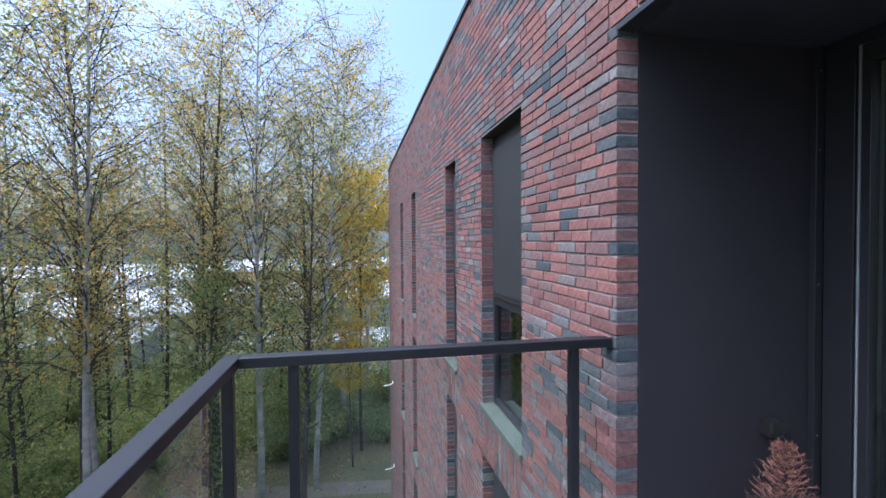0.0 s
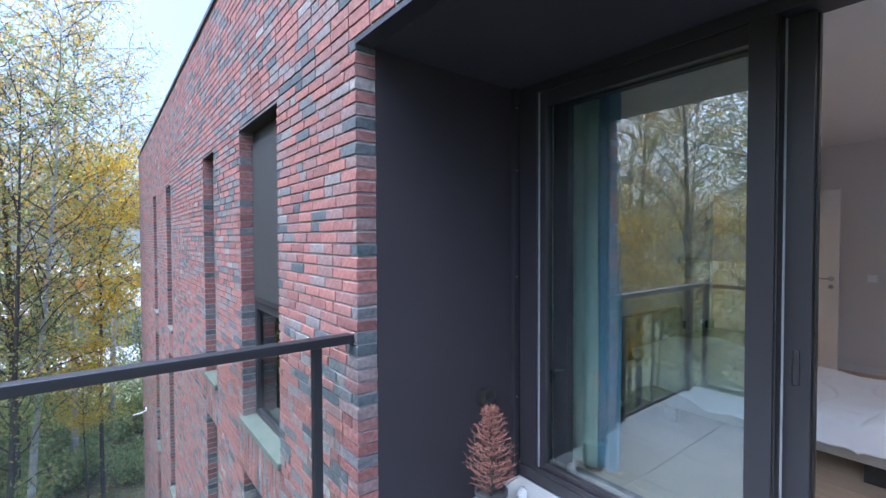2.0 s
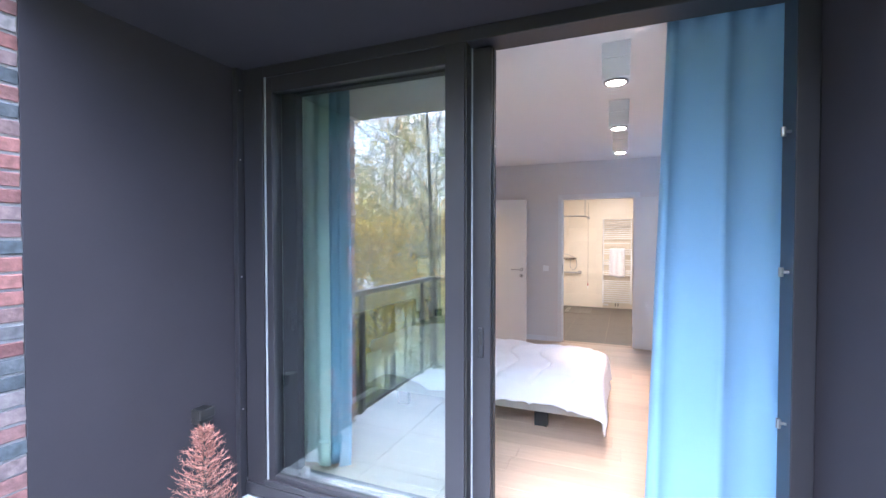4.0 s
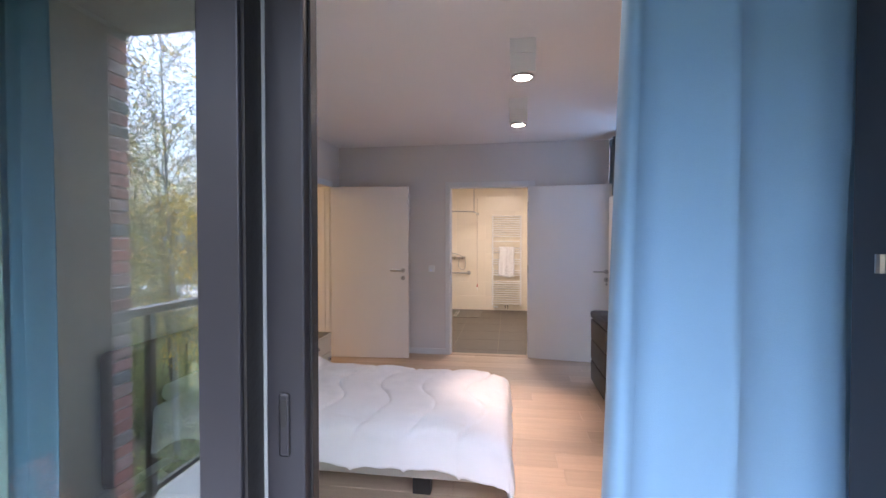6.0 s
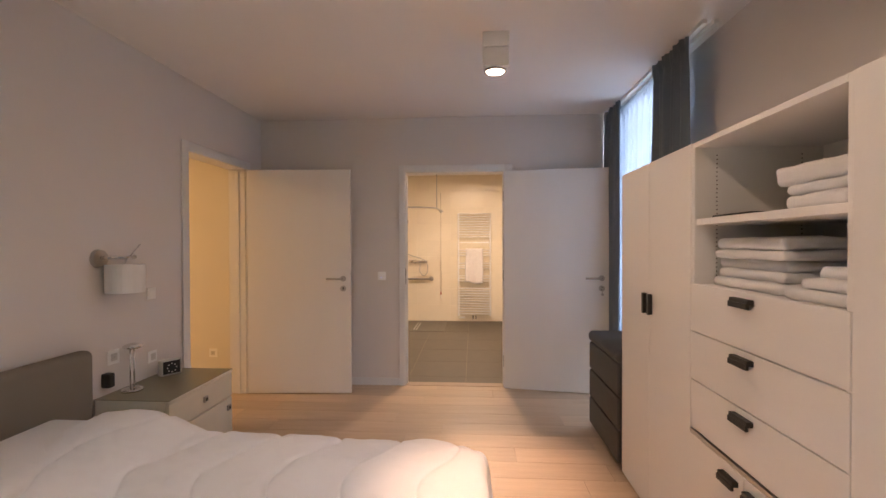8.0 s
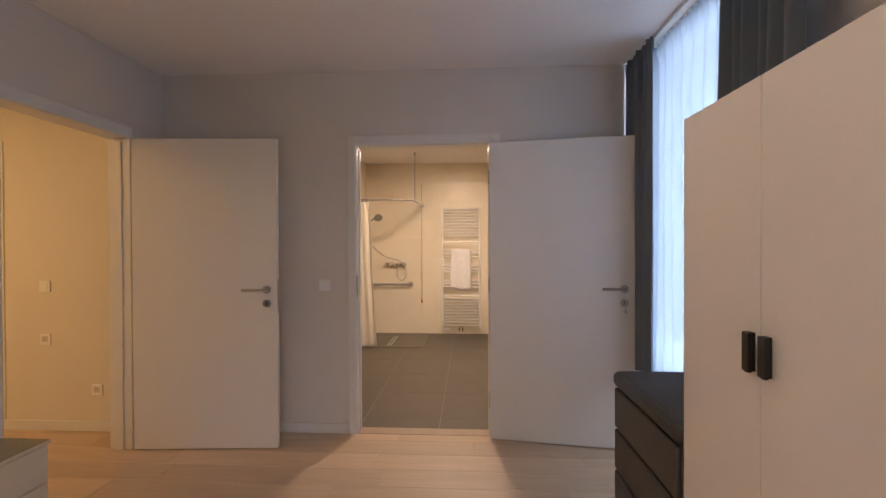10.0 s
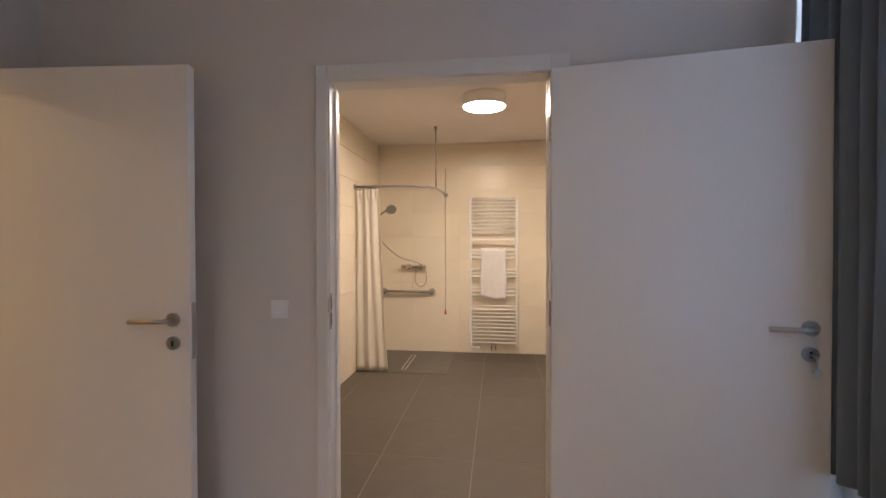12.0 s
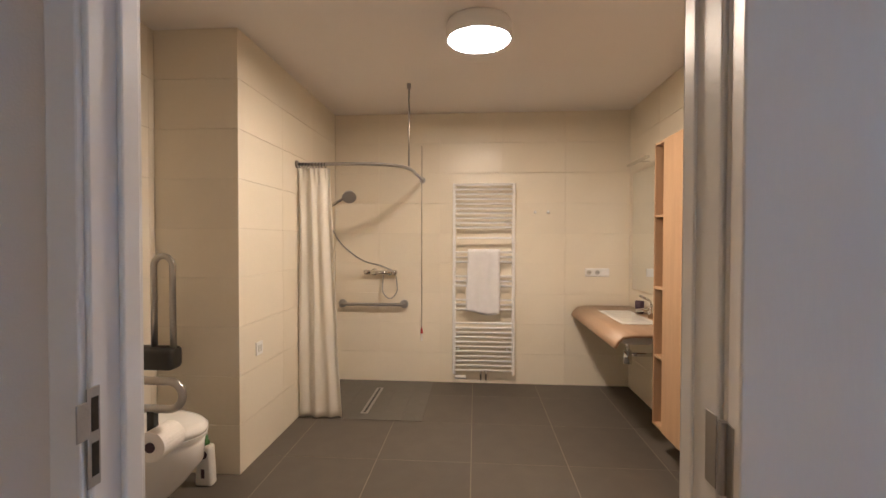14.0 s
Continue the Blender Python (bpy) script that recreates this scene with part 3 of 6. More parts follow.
# railing: posts, handrail, glass
RX, RY, RZ = 0.535, 2.17, 1.011
rail = thing("balcony_railing", (RX, RY, BZ), "black powder-coated balcony railing with glass infill", "railing")
hb = bmesh.new()
box(hb, RX - 0.035, RX + 0.035, -0.76, RY + 0.035, RZ - 0.045, RZ, 0.004)
part("handrail", hb, RAIL, rail)
B("handrail", (RX + 0.035, FX - 0.004, RY - 0.035, RY + 0.035, RZ - 0.045, RZ), RAIL, rail, bevel=0.004)
B("handrail", (RX + 0.035, FX - 0.004, -0.76, -0.69, RZ - 0.045, RZ), RAIL, rail, bevel=0.004)
for px, py in ((RX, RY - 0.06), (RX + 0.25, RY), (2.09, RY), (RX, 0.72), (RX, -0.66), (1.3, -0.725), (2.09, -0.725)):
    B("post", (px - 0.022, px + 0.022, py - 0.022, py + 0.022, BZ - 0.05, RZ - 0.045), RAIL, rail, bevel=0.003)
for d in ((RX + 0.08, FX - 0.06, RY + 0.024, RY + 0.034, BZ + 0.02, RZ - 0.07), (RX - 0.034, RX - 0.024, -0.62, RY - 0.08, BZ + 0.02, RZ - 0.07)):
    g = B("glass_panel", d, RAIL_GLASS, rail, "clear glass infill panel", bevel=0)
    g.visible_shadow = False
B("bottom_rail", (RX + 0.03, FX - 0.02, RY + 0.014, RY + 0.044, BZ + 0.0, BZ + 0.03), RAIL, rail, bevel=0.002)
B("bottom_rail", (RX - 0.044, RX - 0.014, -0.66, RY - 0.03, BZ + 0.0, BZ + 0.03), RAIL, rail, bevel=0.002)

# ---- brick facade ----
CO, BLN, JT = 0.0652, 0.213, 0.011      # course, brick length, joint
FY0, FY1, PAR = 2.11, 16.9, 4.05
WINS = [(3.36, 4.44), (5.59, 6.23), (9.37, 10.03), (11.84, 12.52)]
STOREY = 3.14
SPANDRELS = [(a, b, -0.165 - STOREY * k - 0.475, -0.165 - STOREY * k - 0.030) for k in range(2) for a, b in WINS]
HOLES = [(a, b, -0.165 - STOREY * k, 2.50 - STOREY * k) for k in range(3) for a, b in WINS]
fac = holed("wall_facade", "x", FX + 0.008, FX + 0.35, FY0 + 0.007, FY1, GZ, PAR, [(a - 0.004, b + 0.004, c - 0.02, d + 0.004) for a, b, c, d in HOLES], MORTAR, "facade of mixed red, grey and pale bricks")
holed("wall_facade_right", "x", FX + 0.008, FX + 0.35, -6.0, FY0 + 0.012, GZ, PAR, [(-0.78, FY0 + 0.012, BZ - 0.3, 2.51)], MORTAR, "brick facade round the balcony recess")
tagged(B("parapet_cap", (FX - 0.025, FX + 0.42, -6.0, FY1 + 0.02, PAR, PAR + 0.06), FRAME, bevel=0.006), "dark metal cap on the parapet", "coping", kind="structure")
tagged(B("building_core", (FX + 0.35, 14.0, -6.0, FY1, CE + 0.3, PAR - 0.05), MORTAR, bevel=0), "flat roof body of the apartment building", "roof", kind="structure")
tagged(B("wall_core_side", (FX + 0.35, 14.0, FY1 - 0.3, FY1, GZ, CE + 0.3), MORTAR, bevel=0), "end wall of the apartment building", "wall", kind="structure")
# Added wall whose dark colour stands for the unlit rooms behind the windows.
tagged(B("wall_core_inner", (4.4, 4.5, 2.4, FY1 - 0.3, GZ, CE + 0.3), JOINT_AND_SHADE, bevel=0), "added wall with the dimness of the neighbouring rooms in its dark colour", "wall", kind="structure")
tagged(B("recess_lintel", (FX + 0.001, FX + 0.10, -0.78, FY0 + 0.09, 2.489, 2.515), FRAME, bevel=0.002), "dark metal lintel over the balcony recess", "lintel", kind="structure")


EDGES = HOLES + [(-0.78, FY0, BZ - 0.3, 2.515)]


def brick_runs():
    rng = random.Random(4)
    z = GZ
    row = 0
    while z < PAR - 0.02:
        z1 = z + CO - JT
        y = -3.2 - (0.11 if row % 2 else 0.0) - rng.choice((0.0, 0.055, 0.03))
        while y < FY1:
            ln = BLN if rng.random() > 0.22 else 0.102
            y1 = y + ln
            segs = [(max(y, -3.2), min(y1, FY1))]
            for a, b, c, d in HOLES + [(a, b, c - 0.01, d) for a, b, c, d in SPANDRELS] + [(-0.78, FY0, BZ - 0.3, 2.515)]:
                if z1 > c - 0.004 and z < d + 0.002 - 0.03:
                    nxt = []
                    for p, q in segs:
                        if q <= a or p >= b:
                            nxt.append((p, q))
                        else:
                            if p < a:
                                nxt.append((p, a))
                            if q > b:
                                nxt.append((b, q))
                    segs = nxt
            for p, q in segs:
                if q - p < 0.029:
                    continue
                for a, b, c, d in EDGES:
                    if z1 > c - 0.004 and z < d - 0.028:
                        p = b if 0 < p - b < 0.0398 else p
                        q = a if 0 < a - q < 0.0398 else q
                if q > p:
                    yield p, q, z, z1, rng.random(), rng.random()
            y = y1 + JT
        z += CO
        row += 1


near, far_v, far_f = [], [], []
QUADS = [(0, 1, 2, 3), (0, 4, 5, 1), (3, 2, 6, 7), (0, 3, 7, 4), (1, 5, 6, 2)]
for p, q, z0, z1, r1, r2 in brick_runs():
    if p > FY0 - 0.01 and q < 3.37 and 0.62 < z0 < 2.55 and len(near) < 300:
        near.append((p, q, z0, z1, r1))
        continue
    n, o = len(far_v), FX - 0.004 * r1
    e = 0.0025 * (r2 - 0.5)
    for x in (o, FX + 0.115):
        far_v += [(x, p, z0 + e), (x, q, z0 - e), (x, q, z1 - e), (x, p, z1 + e)]
    far_f += [tuple(n + k for k in f) for f in QUADS]
srng = random.Random(12)
for a, b, c, d in SPANDRELS:
    n_up = round((b - a) / CO)
    step = (b - a) / n_up
    for k in range(n_up):
        mid = c + (0.213 if k % 2 else 0.13)
        for z0, z1 in ((c + 0.004, mid - JT / 2), (mid + JT / 2, d)):
            n, o = len(far_v), FX - 0.004 * srng.random()
            for x in (o, FX + 0.115):
                far_v += [(x, a + k * step + JT / 2, z0), (x, a + (k + 1) * step - JT / 2, z0), (x, a + (k + 1) * step - JT / 2, z1), (x, a + k * step + JT / 2, z1)]
            far_f += [tuple(n + q for q in f) for f in QUADS]
me = bpy.data.meshes.new("brickwork")
me.from_pydata(far_v, [], far_f)
me.materials.append(BRICK_FAR)
bw = new("brickwork", me)
bw.parent = fac
tagged(bw, "courses of red, pale and slate-grey bricks", kind="stuff")

# facade windows
for k in range(3):
    for a, b in WINS:
        z0, z1 = -0.165 - STOREY * k, 2.50 - STOREY * k
        w = thing("facade_window", (FX + 0.1, a, z0), "tall dark-framed apartment window in a brick reveal", "window", group="facade windows", kind="structure")
        x = FX + 0.118
        B("window_sill", (FX - 0.03, FX + 0.13, a - 0.02, b + 0.02, z0 - 0.03, z0 + 0.02), SILL_STONE, w, "mossy bluestone sill", bevel=0.004)
        B("lintel", (FX - 0.002, FX + 0.11, a, b, z1 - 0.006, z1), FRAME, w, bevel=0.001)
        for d in ((x, x + 0.07, a, a + 0.055, z0 + 0.02, z1 - 0.006), (x, x + 0.07, b - 0.055, b, z0 + 0.02, z1 - 0.006), (x, x + 0.07, a + 0.055, b - 0.055, z1 - 0.14, z1 - 0.006),
                  (x, x + 0.07, a + 0.055, b - 0.055, z0 + 0.02, z0 + 0.08), (x, x + 0.07, a + 0.055, b - 0.055, z0 + 1.02, z0 + 1.09)):
            B("window_frame", d, FRAME, w, bevel=0.003)
        B("casement", (x - 0.025, x, a + 0.03, b - 0.06, z0 + 1.10, z1 - 0.12), FRAME, w, "dark insect screen casement", bevel=0.006)
        B("screen", (x - 0.032, x - 0.0255, a + 0.075, b - 0.105, z0 + 1.145, z1 - 0.165), mat("screen_mesh", (0.030, 0.032, 0.034), 0.5) if (k, a) == (0, WINS[0][0]) else bpy.data.materials["screen_mesh"], w, "dark fine mesh screen", bevel=0.001)
        B("lower_pane", (x + 0.03, x + 0.036, a + 0.05, b - 0.05, z0 + 0.07, z0 + 1.03), DARK_GLASS, w, bevel=0)

# ---- bedroom things ----


def ceiling_spot(x, y):
    d = thing("ceiling_spot", (x, y, CE), "white box ceiling spotlight with a lit round lamp", "ceiling light", group="bedroom ceiling spots")
    B("mount_plate", (x - 0.07, x + 0.07, y - 0.075, y + 0.075, CE - 0.085, CE), PLASTIC, d, bevel=0.003)
    B("body", (x - 0.068, x + 0.068, y - 0.073, y + 0.073, CE - 0.195, CE - 0.088), PLASTIC, d, bevel=0.003)
    ring = bmesh.new()
    lathe(ring, (x, y, CE), [(0.052, -0.195), (0.066, -0.197), (0.066, -0.207), (0.054, -0.209), (0.050, -0.200)])
    part("ring", ring, STEEL, d, "steel lamp ring", smooth=True)
    bulb = bmesh.new()
    lathe(bulb, (x, y, CE), [(0.002, -0.2065), (0.035, -0.2068), (0.0485, -0.2055), (0.0485, -0.203), (0.002, -0.2025)])
    part("bulb", bulb, BULB, d, "glowing lamp face")
    return d


for sx, sy in SPOTS:
    ceiling_spot(sx, sy)


def handle_bar(parent, x0, x1, y, z0, z1):
    """A black folded pull on a front that faces +y."""
    h = bmesh.new()
    box(h, x0, x1, y + 0.0005, y + 0.022, z0, z1, 0.002)
    if x1 - x0 > z1 - z0:
        box(h, x0, x1, y + 0.016, y + 0.026, z0 - 0.012, z0 + 0.006, 0.001)
    else:
        box(h, x0 - 0.010, x0 + 0.006, y + 0.016, y + 0.026, z0, z1, 0.001)
    return part("handle", h, BLACK, parent, "black metal pull handle")


WF = -0.74
WT = 1.752


def wardrobe(x0, x1, split):
    d = thing("wardrobe", ((x0 + x1) / 2, -1.0, 0), "white two-door wardrobe with black pull handles", "wardrobe", group="bedroom wardrobes")
    B("body", (x0 + 0.001, x1 - 0.001, RW + 0.004, WF - 0.022, 0.0, WT), WARDROBE, d, bevel=0.002)
    for a, b, hx in ((x0, split, split - 0.045), (split, x1, split + 0.018)):
        dr = B("door", (a + 0.0015, b - 0.0015, WF - 0.020, WF, 0.012, WT), WARDROBE, d, bevel=0.0025)
        handle_bar(dr, hx, hx + 0.024, WF, 1.005, 1.105)
    return d


wardrobe(5.56, 6.385, 5.985)
wardrobe(4.02, 4.80, 4.405)
U0, U1 = 4.80, 5.56
unit = thing("drawer_cabinet", ((U0 + U1) / 2, -1.0, 0), "white cabinet with open towel shelves above four drawer rows", "cabinet")
for n, dms in (("side_panel", (U0 + 0.001, U0 + 0.019, RW + 0.02, WF - 0.005, 0, WT)), ("side_panel", (U1 - 0.019, U1 - 0.001, RW + 0.02, WF - 0.005, 0, WT)), ("back_panel", (U0 + 0.001, U1 - 0.001, RW + 0.004, RW + 0.019, 0, WT)),
               ("top_panel", (U0 + 0.019, U1 - 0.019, RW + 0.02, WF - 0.005, WT - 0.02, WT)), ("shelf", (U0 + 0.019, U1 - 0.019, RW + 0.02, WF - 0.012, 1.425, 1.450)),
               ("bottom_panel", (U0 + 0.019, U1 - 0.019, RW + 0.02, WF - 0.024, 1.165, 1.190))):
    B(n, dms, WARDROBE, unit, bevel=0.0015)
for z0, z1 in ((1.006, 1.193), (0.814, 1.002), (0.620, 0.810)):
    dr = B("drawer_front", (U0 + 0.002, U1 - 0.002, WF - 0.020, WF, z0, z1), WARDROBE, unit, bevel=0.0025)
    handle_bar(dr, 5.155, 5.255, WF, z1 - 0.036, z1 - 0.018)
# Dark board behind the lower fronts paints the shade in their gaps.
B("toe_gap", (U0 + 0.019, U1 - 0.019, WF - 0.06, WF - 0.03, 0.01, 0.62), JOINT_AND_SHADE, unit, bevel=0)
for a, b, hx in ((U0 + 0.002, 5.198, 5.085), (5.202, U1 - 0.002, 5.225)):
    dr = B("lower_front", (a, b, WF - 0.018, WF + 0.004, 0.012, 0.597), WARDROBE, unit, bevel=0.0025)
    handle_bar(dr, hx, hx + 0.09, WF + 0.004, 0.548, 0.566)
B("rail_strip", (U0 + 0.002, U1 - 0.002, WF - 0.004, WF + 0.004, 0.600, 0.614), STEEL, unit, "pale metal grip strip", bevel=0.001)
pins = bmesh.new()
for px in (RW + 0.10, WF - 0.09):
    for k in range(15):
        for z0 in (1.21, 1.47):
            z = z0 + k * 0.0165
            rod(pins, (U1 - 0.0192, px, z), (U1 - 0.0205, px, z), 0.0028, seg=6)
tagged(part("peg_hole_rows", pins, JOINT_AND_SHADE, unit, "rows of small shelf peg holes"), kind="stuff")


def folded_towel(x0, x1, y0, y1, z0, z1, seed, label):
    bm = bmesh.new()
    rng = random.Random(seed)
    box(bm, x0, x1, y0, y1, z0, z1, min(0.016, (z1 - z0) * 0.45), 4)
    bmesh.ops.subdivide_edges(bm, edges=[e for e in bm.edges if e.calc_length() > 0.08], cuts=5, use_grid_fill=True)
    for v in bm.verts:
        n = noise.noise(Vector((v.co.x * 9 + seed, v.co.y * 9, v.co.z * 22)))
        m = noise.noise(Vector((v.co.x * 30, v.co.y * 30 + seed, v.co.z * 40)))
        v.co.z += (0.007 * n + 0.002 * m) * (1 if v.co.z > z0 + 0.004 else 0)
        v.co.y += 0.006 * n
        v.co.x += 0.006 * m
    return tagged(part("folded_towel", bm, TOWEL, smooth=True), label, "towel", group="folded towels")


zz = 1.1905
for k, h in enumerate((0.036, 0.034, 0.036, 0.033, 0.040)):
    folded_towel(5.12 + 0.012 * (k % 3), 5.515 - 0.010 * (k % 2), -1.17, -0.80 - 0.014 * (k % 3), zz, zz + h, 10 + k, "folded white cotton towel in a tall shelf stack")
    zz += h + 0.0005
zz = 1.1905
for k, h in enumerate((0.034, 0.032, 0.034)):
    folded_towel(4.83 + 0.006 * k, 5.085 - 0.05 * k, -1.12, -0.775 - 0.012 * k, zz, zz + h, 30 + k, "folded white cotton towel in a low shelf stack")
    zz += h + 0.0005
zz = 1.4505
for k, h in enumerate((0.042, 0.034, 0.058)):
    folded_towel(4.83, 5.10 + (0.07 if k == 2 else 0.01 * k), -1.15, -0.79 - 0.01 * k, zz, zz + h, 40 + k, "folded white towel on the upper shelf")
    zz += h + 0.0005
tagged(B("tablet_case", (5.28, 5.52, -1.0, -0.80, 1.4505, 1.462), BLACK, bevel=0.004), "flat black case lying on the white shelf", "case")

# chest of drawers
C0, C1, CF, CB, CT = 6.392, 7.05, -0.72, -1.165, 0.715
chest = thing("chest_of_drawers", ((C0 + C1) / 2, -0.95, 0), "dark leather-clad chest of three drawers with a ribbed top", "chest of drawers")
B("body", (C0, C1, CB, CF - 0.022, 0.03, CT - 0.07), LEATHER, chest, bevel=0.012, seg=3)
B("top_pad", (C0 - 0.004, C1 + 0.008, CB - 0.004, CF + 0.006, CT - 0.075, CT), LEATHER, chest, "padded dark top", bevel=0.03, seg=5, smooth=True)
ribs = bmesh.new()
k = 0
while CB + 0.035 + k * 0.0125 < CF - 0.03:
    y = CB + 0.035 + k * 0.0125
    rod(ribs, (C0 + 0.03, y, CT + 0.0005), (C1 - 0.028, y, CT + 0.0005), 0.0045, seg=6)
    k += 1
for k in range(5):
    t = math.pi / 2 * (k + 0.5) / 5
    yy, zr = CF + 0.006 - 0.03 + 0.0305 * math.sin(t), CT - 0.03 + 0.0305 * math.cos(t)
    rod(ribs, (C0 + 0.03, yy, zr), (C1 - 0.028, yy, zr), 0.0040, seg=6)
part("ribbed_mat", ribs, mat("ribbed_grey", (0.105, 0.105, 0.110), 0.6), chest, "ribbed grey woven mat", smooth=True)["kind"] = "stuff"
for z0, z1 in ((0.045, 0.235), (0.245, 0.435), (0.445, 0.635)):
    B("drawer", (C0 + 0.008, C1 - 0.008, CF - 0.024, CF, z0, z1), LEATHER, chest, "stitched leather drawer front", bevel=0.010, seg=3, smooth=True)

# window with sheer and dark curtains
w2 = thing("window_2", (7.12, RW - 0.15, 0.52), "white tall bedroom window behind sheer curtains", "window", kind="structure")
for dms in ((6.78, 6.84, RW - 0.20, RW - 0.13, 0.52, 2.45), (7.69, 7.75, RW - 0.20, RW - 0.13, 0.52, 2.45), (6.84, 7.69, RW - 0.20, RW - 0.13, 2.39, 2.45), (6.84, 7.69, RW - 0.20, RW - 0.13, 0.52, 0.58), (7.23, 7.28, RW - 0.20, RW - 0.13, 0.58, 2.39)):
    B("window_frame", dms, FRAME, w2, bevel=0.003)
wp = B("pane", (6.835, 7.695, RW - 0.170, RW - 0.164, 0.575, 2.395), RAIL_GLASS, w2, bevel=0)
wp.visible_shadow = False
B("window_sill", (6.76, 7.77, RW - 0.12, RW + 0.03, 0.495, 0.519), PLASTIC, w2, "white inner window sill", bevel=0.003)
track = thing("curtain_track", (7.1, -1.13, CE), "white ceiling curtain track with two channels", "curtain track")
B("channel", (6.2, 7.86, -1.125, -1.100, CE - 0.022, CE), PLASTIC, track, bevel=0.002)
B("channel", (6.2, 7.86, -1.185, -1.160, CE - 0.022, CE), PLASTIC, track, bevel=0.002)


def curtain(name, x0, x1, y, z0, z1, folds, depth, material, label, along="x", seed=1, flare=0.0, spread=0.0, lip=0.0, crease=0.0):
    bm = bmesh.new()
    nu, nv = max(60, folds * 16), 36

    def f(u, v):
        z = z1 + (z0 - z1) * v
        w = 0.55 * math.sin(2 * math.pi * folds * u + seed + 0.9 * noise.noise(Vector((u * 3.1, v * 1.6, seed + 4)))) + 0.3 * math.sin(2 * math.pi * folds * u * 0.47 + 2.1 * seed) + 0.25 * noise.noise(Vector((u * folds * 1.3, v * 1.2, seed)))
        if crease:
            c = math.sin(math.pi * folds * u + seed + 0.5 * noise.noise(Vector((u * 2.3, v * 1.2, seed + 4))) + 0.25 * v)
            w = (1 - crease) * w + crease * (1.6 * abs(c) ** 0.7 - 0.9 + 0.35 * noise.noise(Vector((u * 7, v * 1.5, seed + 2))))
        amp = depth * (0.55 + 0.45 * min(1, v * 3)) if v > 0.06 else depth * 0.55
        a = x0 + (x1 - x0) * u + 0.012 * noise.noise(Vector((u * 4, v * 2, seed + 9))) + flare * v * u + spread * v * (1 - u)
        o = y + amp * w
        if lip and u > 0.95:
            a = x0 + (x1 - x0) * 0.95 + flare * v * 0.95 + 0.006 * noise.noise(Vector((1.0, v * 5, seed)))
            o += lip * (u - 0.95) / 0.05
        pinch = 0.35 * depth * math.sin(2 * math.pi * folds * 2 * u) if v < 0.05 else 0
        return (a, o + pinch, z) if along == "x" else (o + pinch, a, z)
    sheet(bm, nu, nv, f)
    ob = part(name, bm, material, smooth=True)
    thick(ob, 0.003)
    return tagged(ob, label, "curtain")


curtain("sheer_curtain", 6.62, 7.80, -1.168, 0.50, 2.535, 11, 0.042, SHEER, "white sheer voile curtain hanging before the window", seed=2, crease=0.7)
curtain("dark_curtain", 7.48, 7.915, -1.080, 0.545, 2.535, 6, 0.035, DARK_CURTAIN, "dark slate-blue curtain drawn aside, hanging in folds", seed=3)
curtain("dark_curtain", 6.35, 6.80, -1.085, 0.545, 2.535, 6, 0.035, DARK_CURTAIN, "dark slate-blue curtain drawn aside above the chest", seed=5)
# balcony curtains
curtain("blue_curtain", -1.12, -0.187, 3.740, 0.02, 2.535, 4, 0.062, BLUE, "blue curtain gathered beside the open balcony window", along="y", seed=4, flare=0.085, lip=0.055, crease=0.75)
curtain("blue_curtain", 1.56, 1.80, 3.80, 0.02, 2.535, 3, 0.035, BLUE, "blue curtain gathered behind the fixed balcony pane", along="y", seed=7)
curtain("lining_curtain", 1.68, 2.15, 3.755, 0.02, 2.535, 4, 0.018, cloth_mat("pale_lining_cloth", (0.86, 0.94, 0.90), 0.55), "pale green-white sheer lining gathered beside the blue curtain", along="y", seed=8)
track2 = thing("curtain_track", (3.78, 0.7, CE), "white ceiling curtain track along the balcony window", "curtain track")
B("channel", (3.745, 3.770, -1.2, 2.17, CE - 0.022, CE), PLASTIC, track2, bevel=0.002)
B("channel", (3.790, 3.815, -1.04, 2.17, CE - 0.022, CE), PLASTIC, track2, bevel=0.002)

# bed
X0, X1, Y0, Y1 = 4.76, 5.68, 0.13, 2.07
bed = thing("bed", ((X0 + X1) / 2, 1.1, 0), "single bed with grey-beige upholstered base and headboard", "bed")
B("base", (X0 + 0.01, X1 - 0.01, Y0 + 0.02, Y1, 0.17, 0.30), BED_BASE, bed, "pale upholstered bed base", bevel=0.02, seg=3, smooth=True)
B("mattress", (X0 + 0.01, X1 - 0.01, Y0 + 0.02, Y1, 0.302, 0.465), LINEN, bed, "white mattress", bevel=0.04, seg=4, smooth=True)
B("headboard", (4.55, 5.885, 2.085, 2.175, 0.10, 0.815), HEADBOARD, bed, "taupe upholstered headboard", bevel=0.035, seg=5, smooth=True)
for fx in (X0 + 0.20, X1 - 0.20):
    for fy in (Y0 + 0.42, Y1 - 0.3):
        B("foot", (fx - 0.03, fx + 0.03, fy - 0.05, fy + 0.05, 0.0, 0.17), BLACK, bed, "black block foot", bevel=0.004)


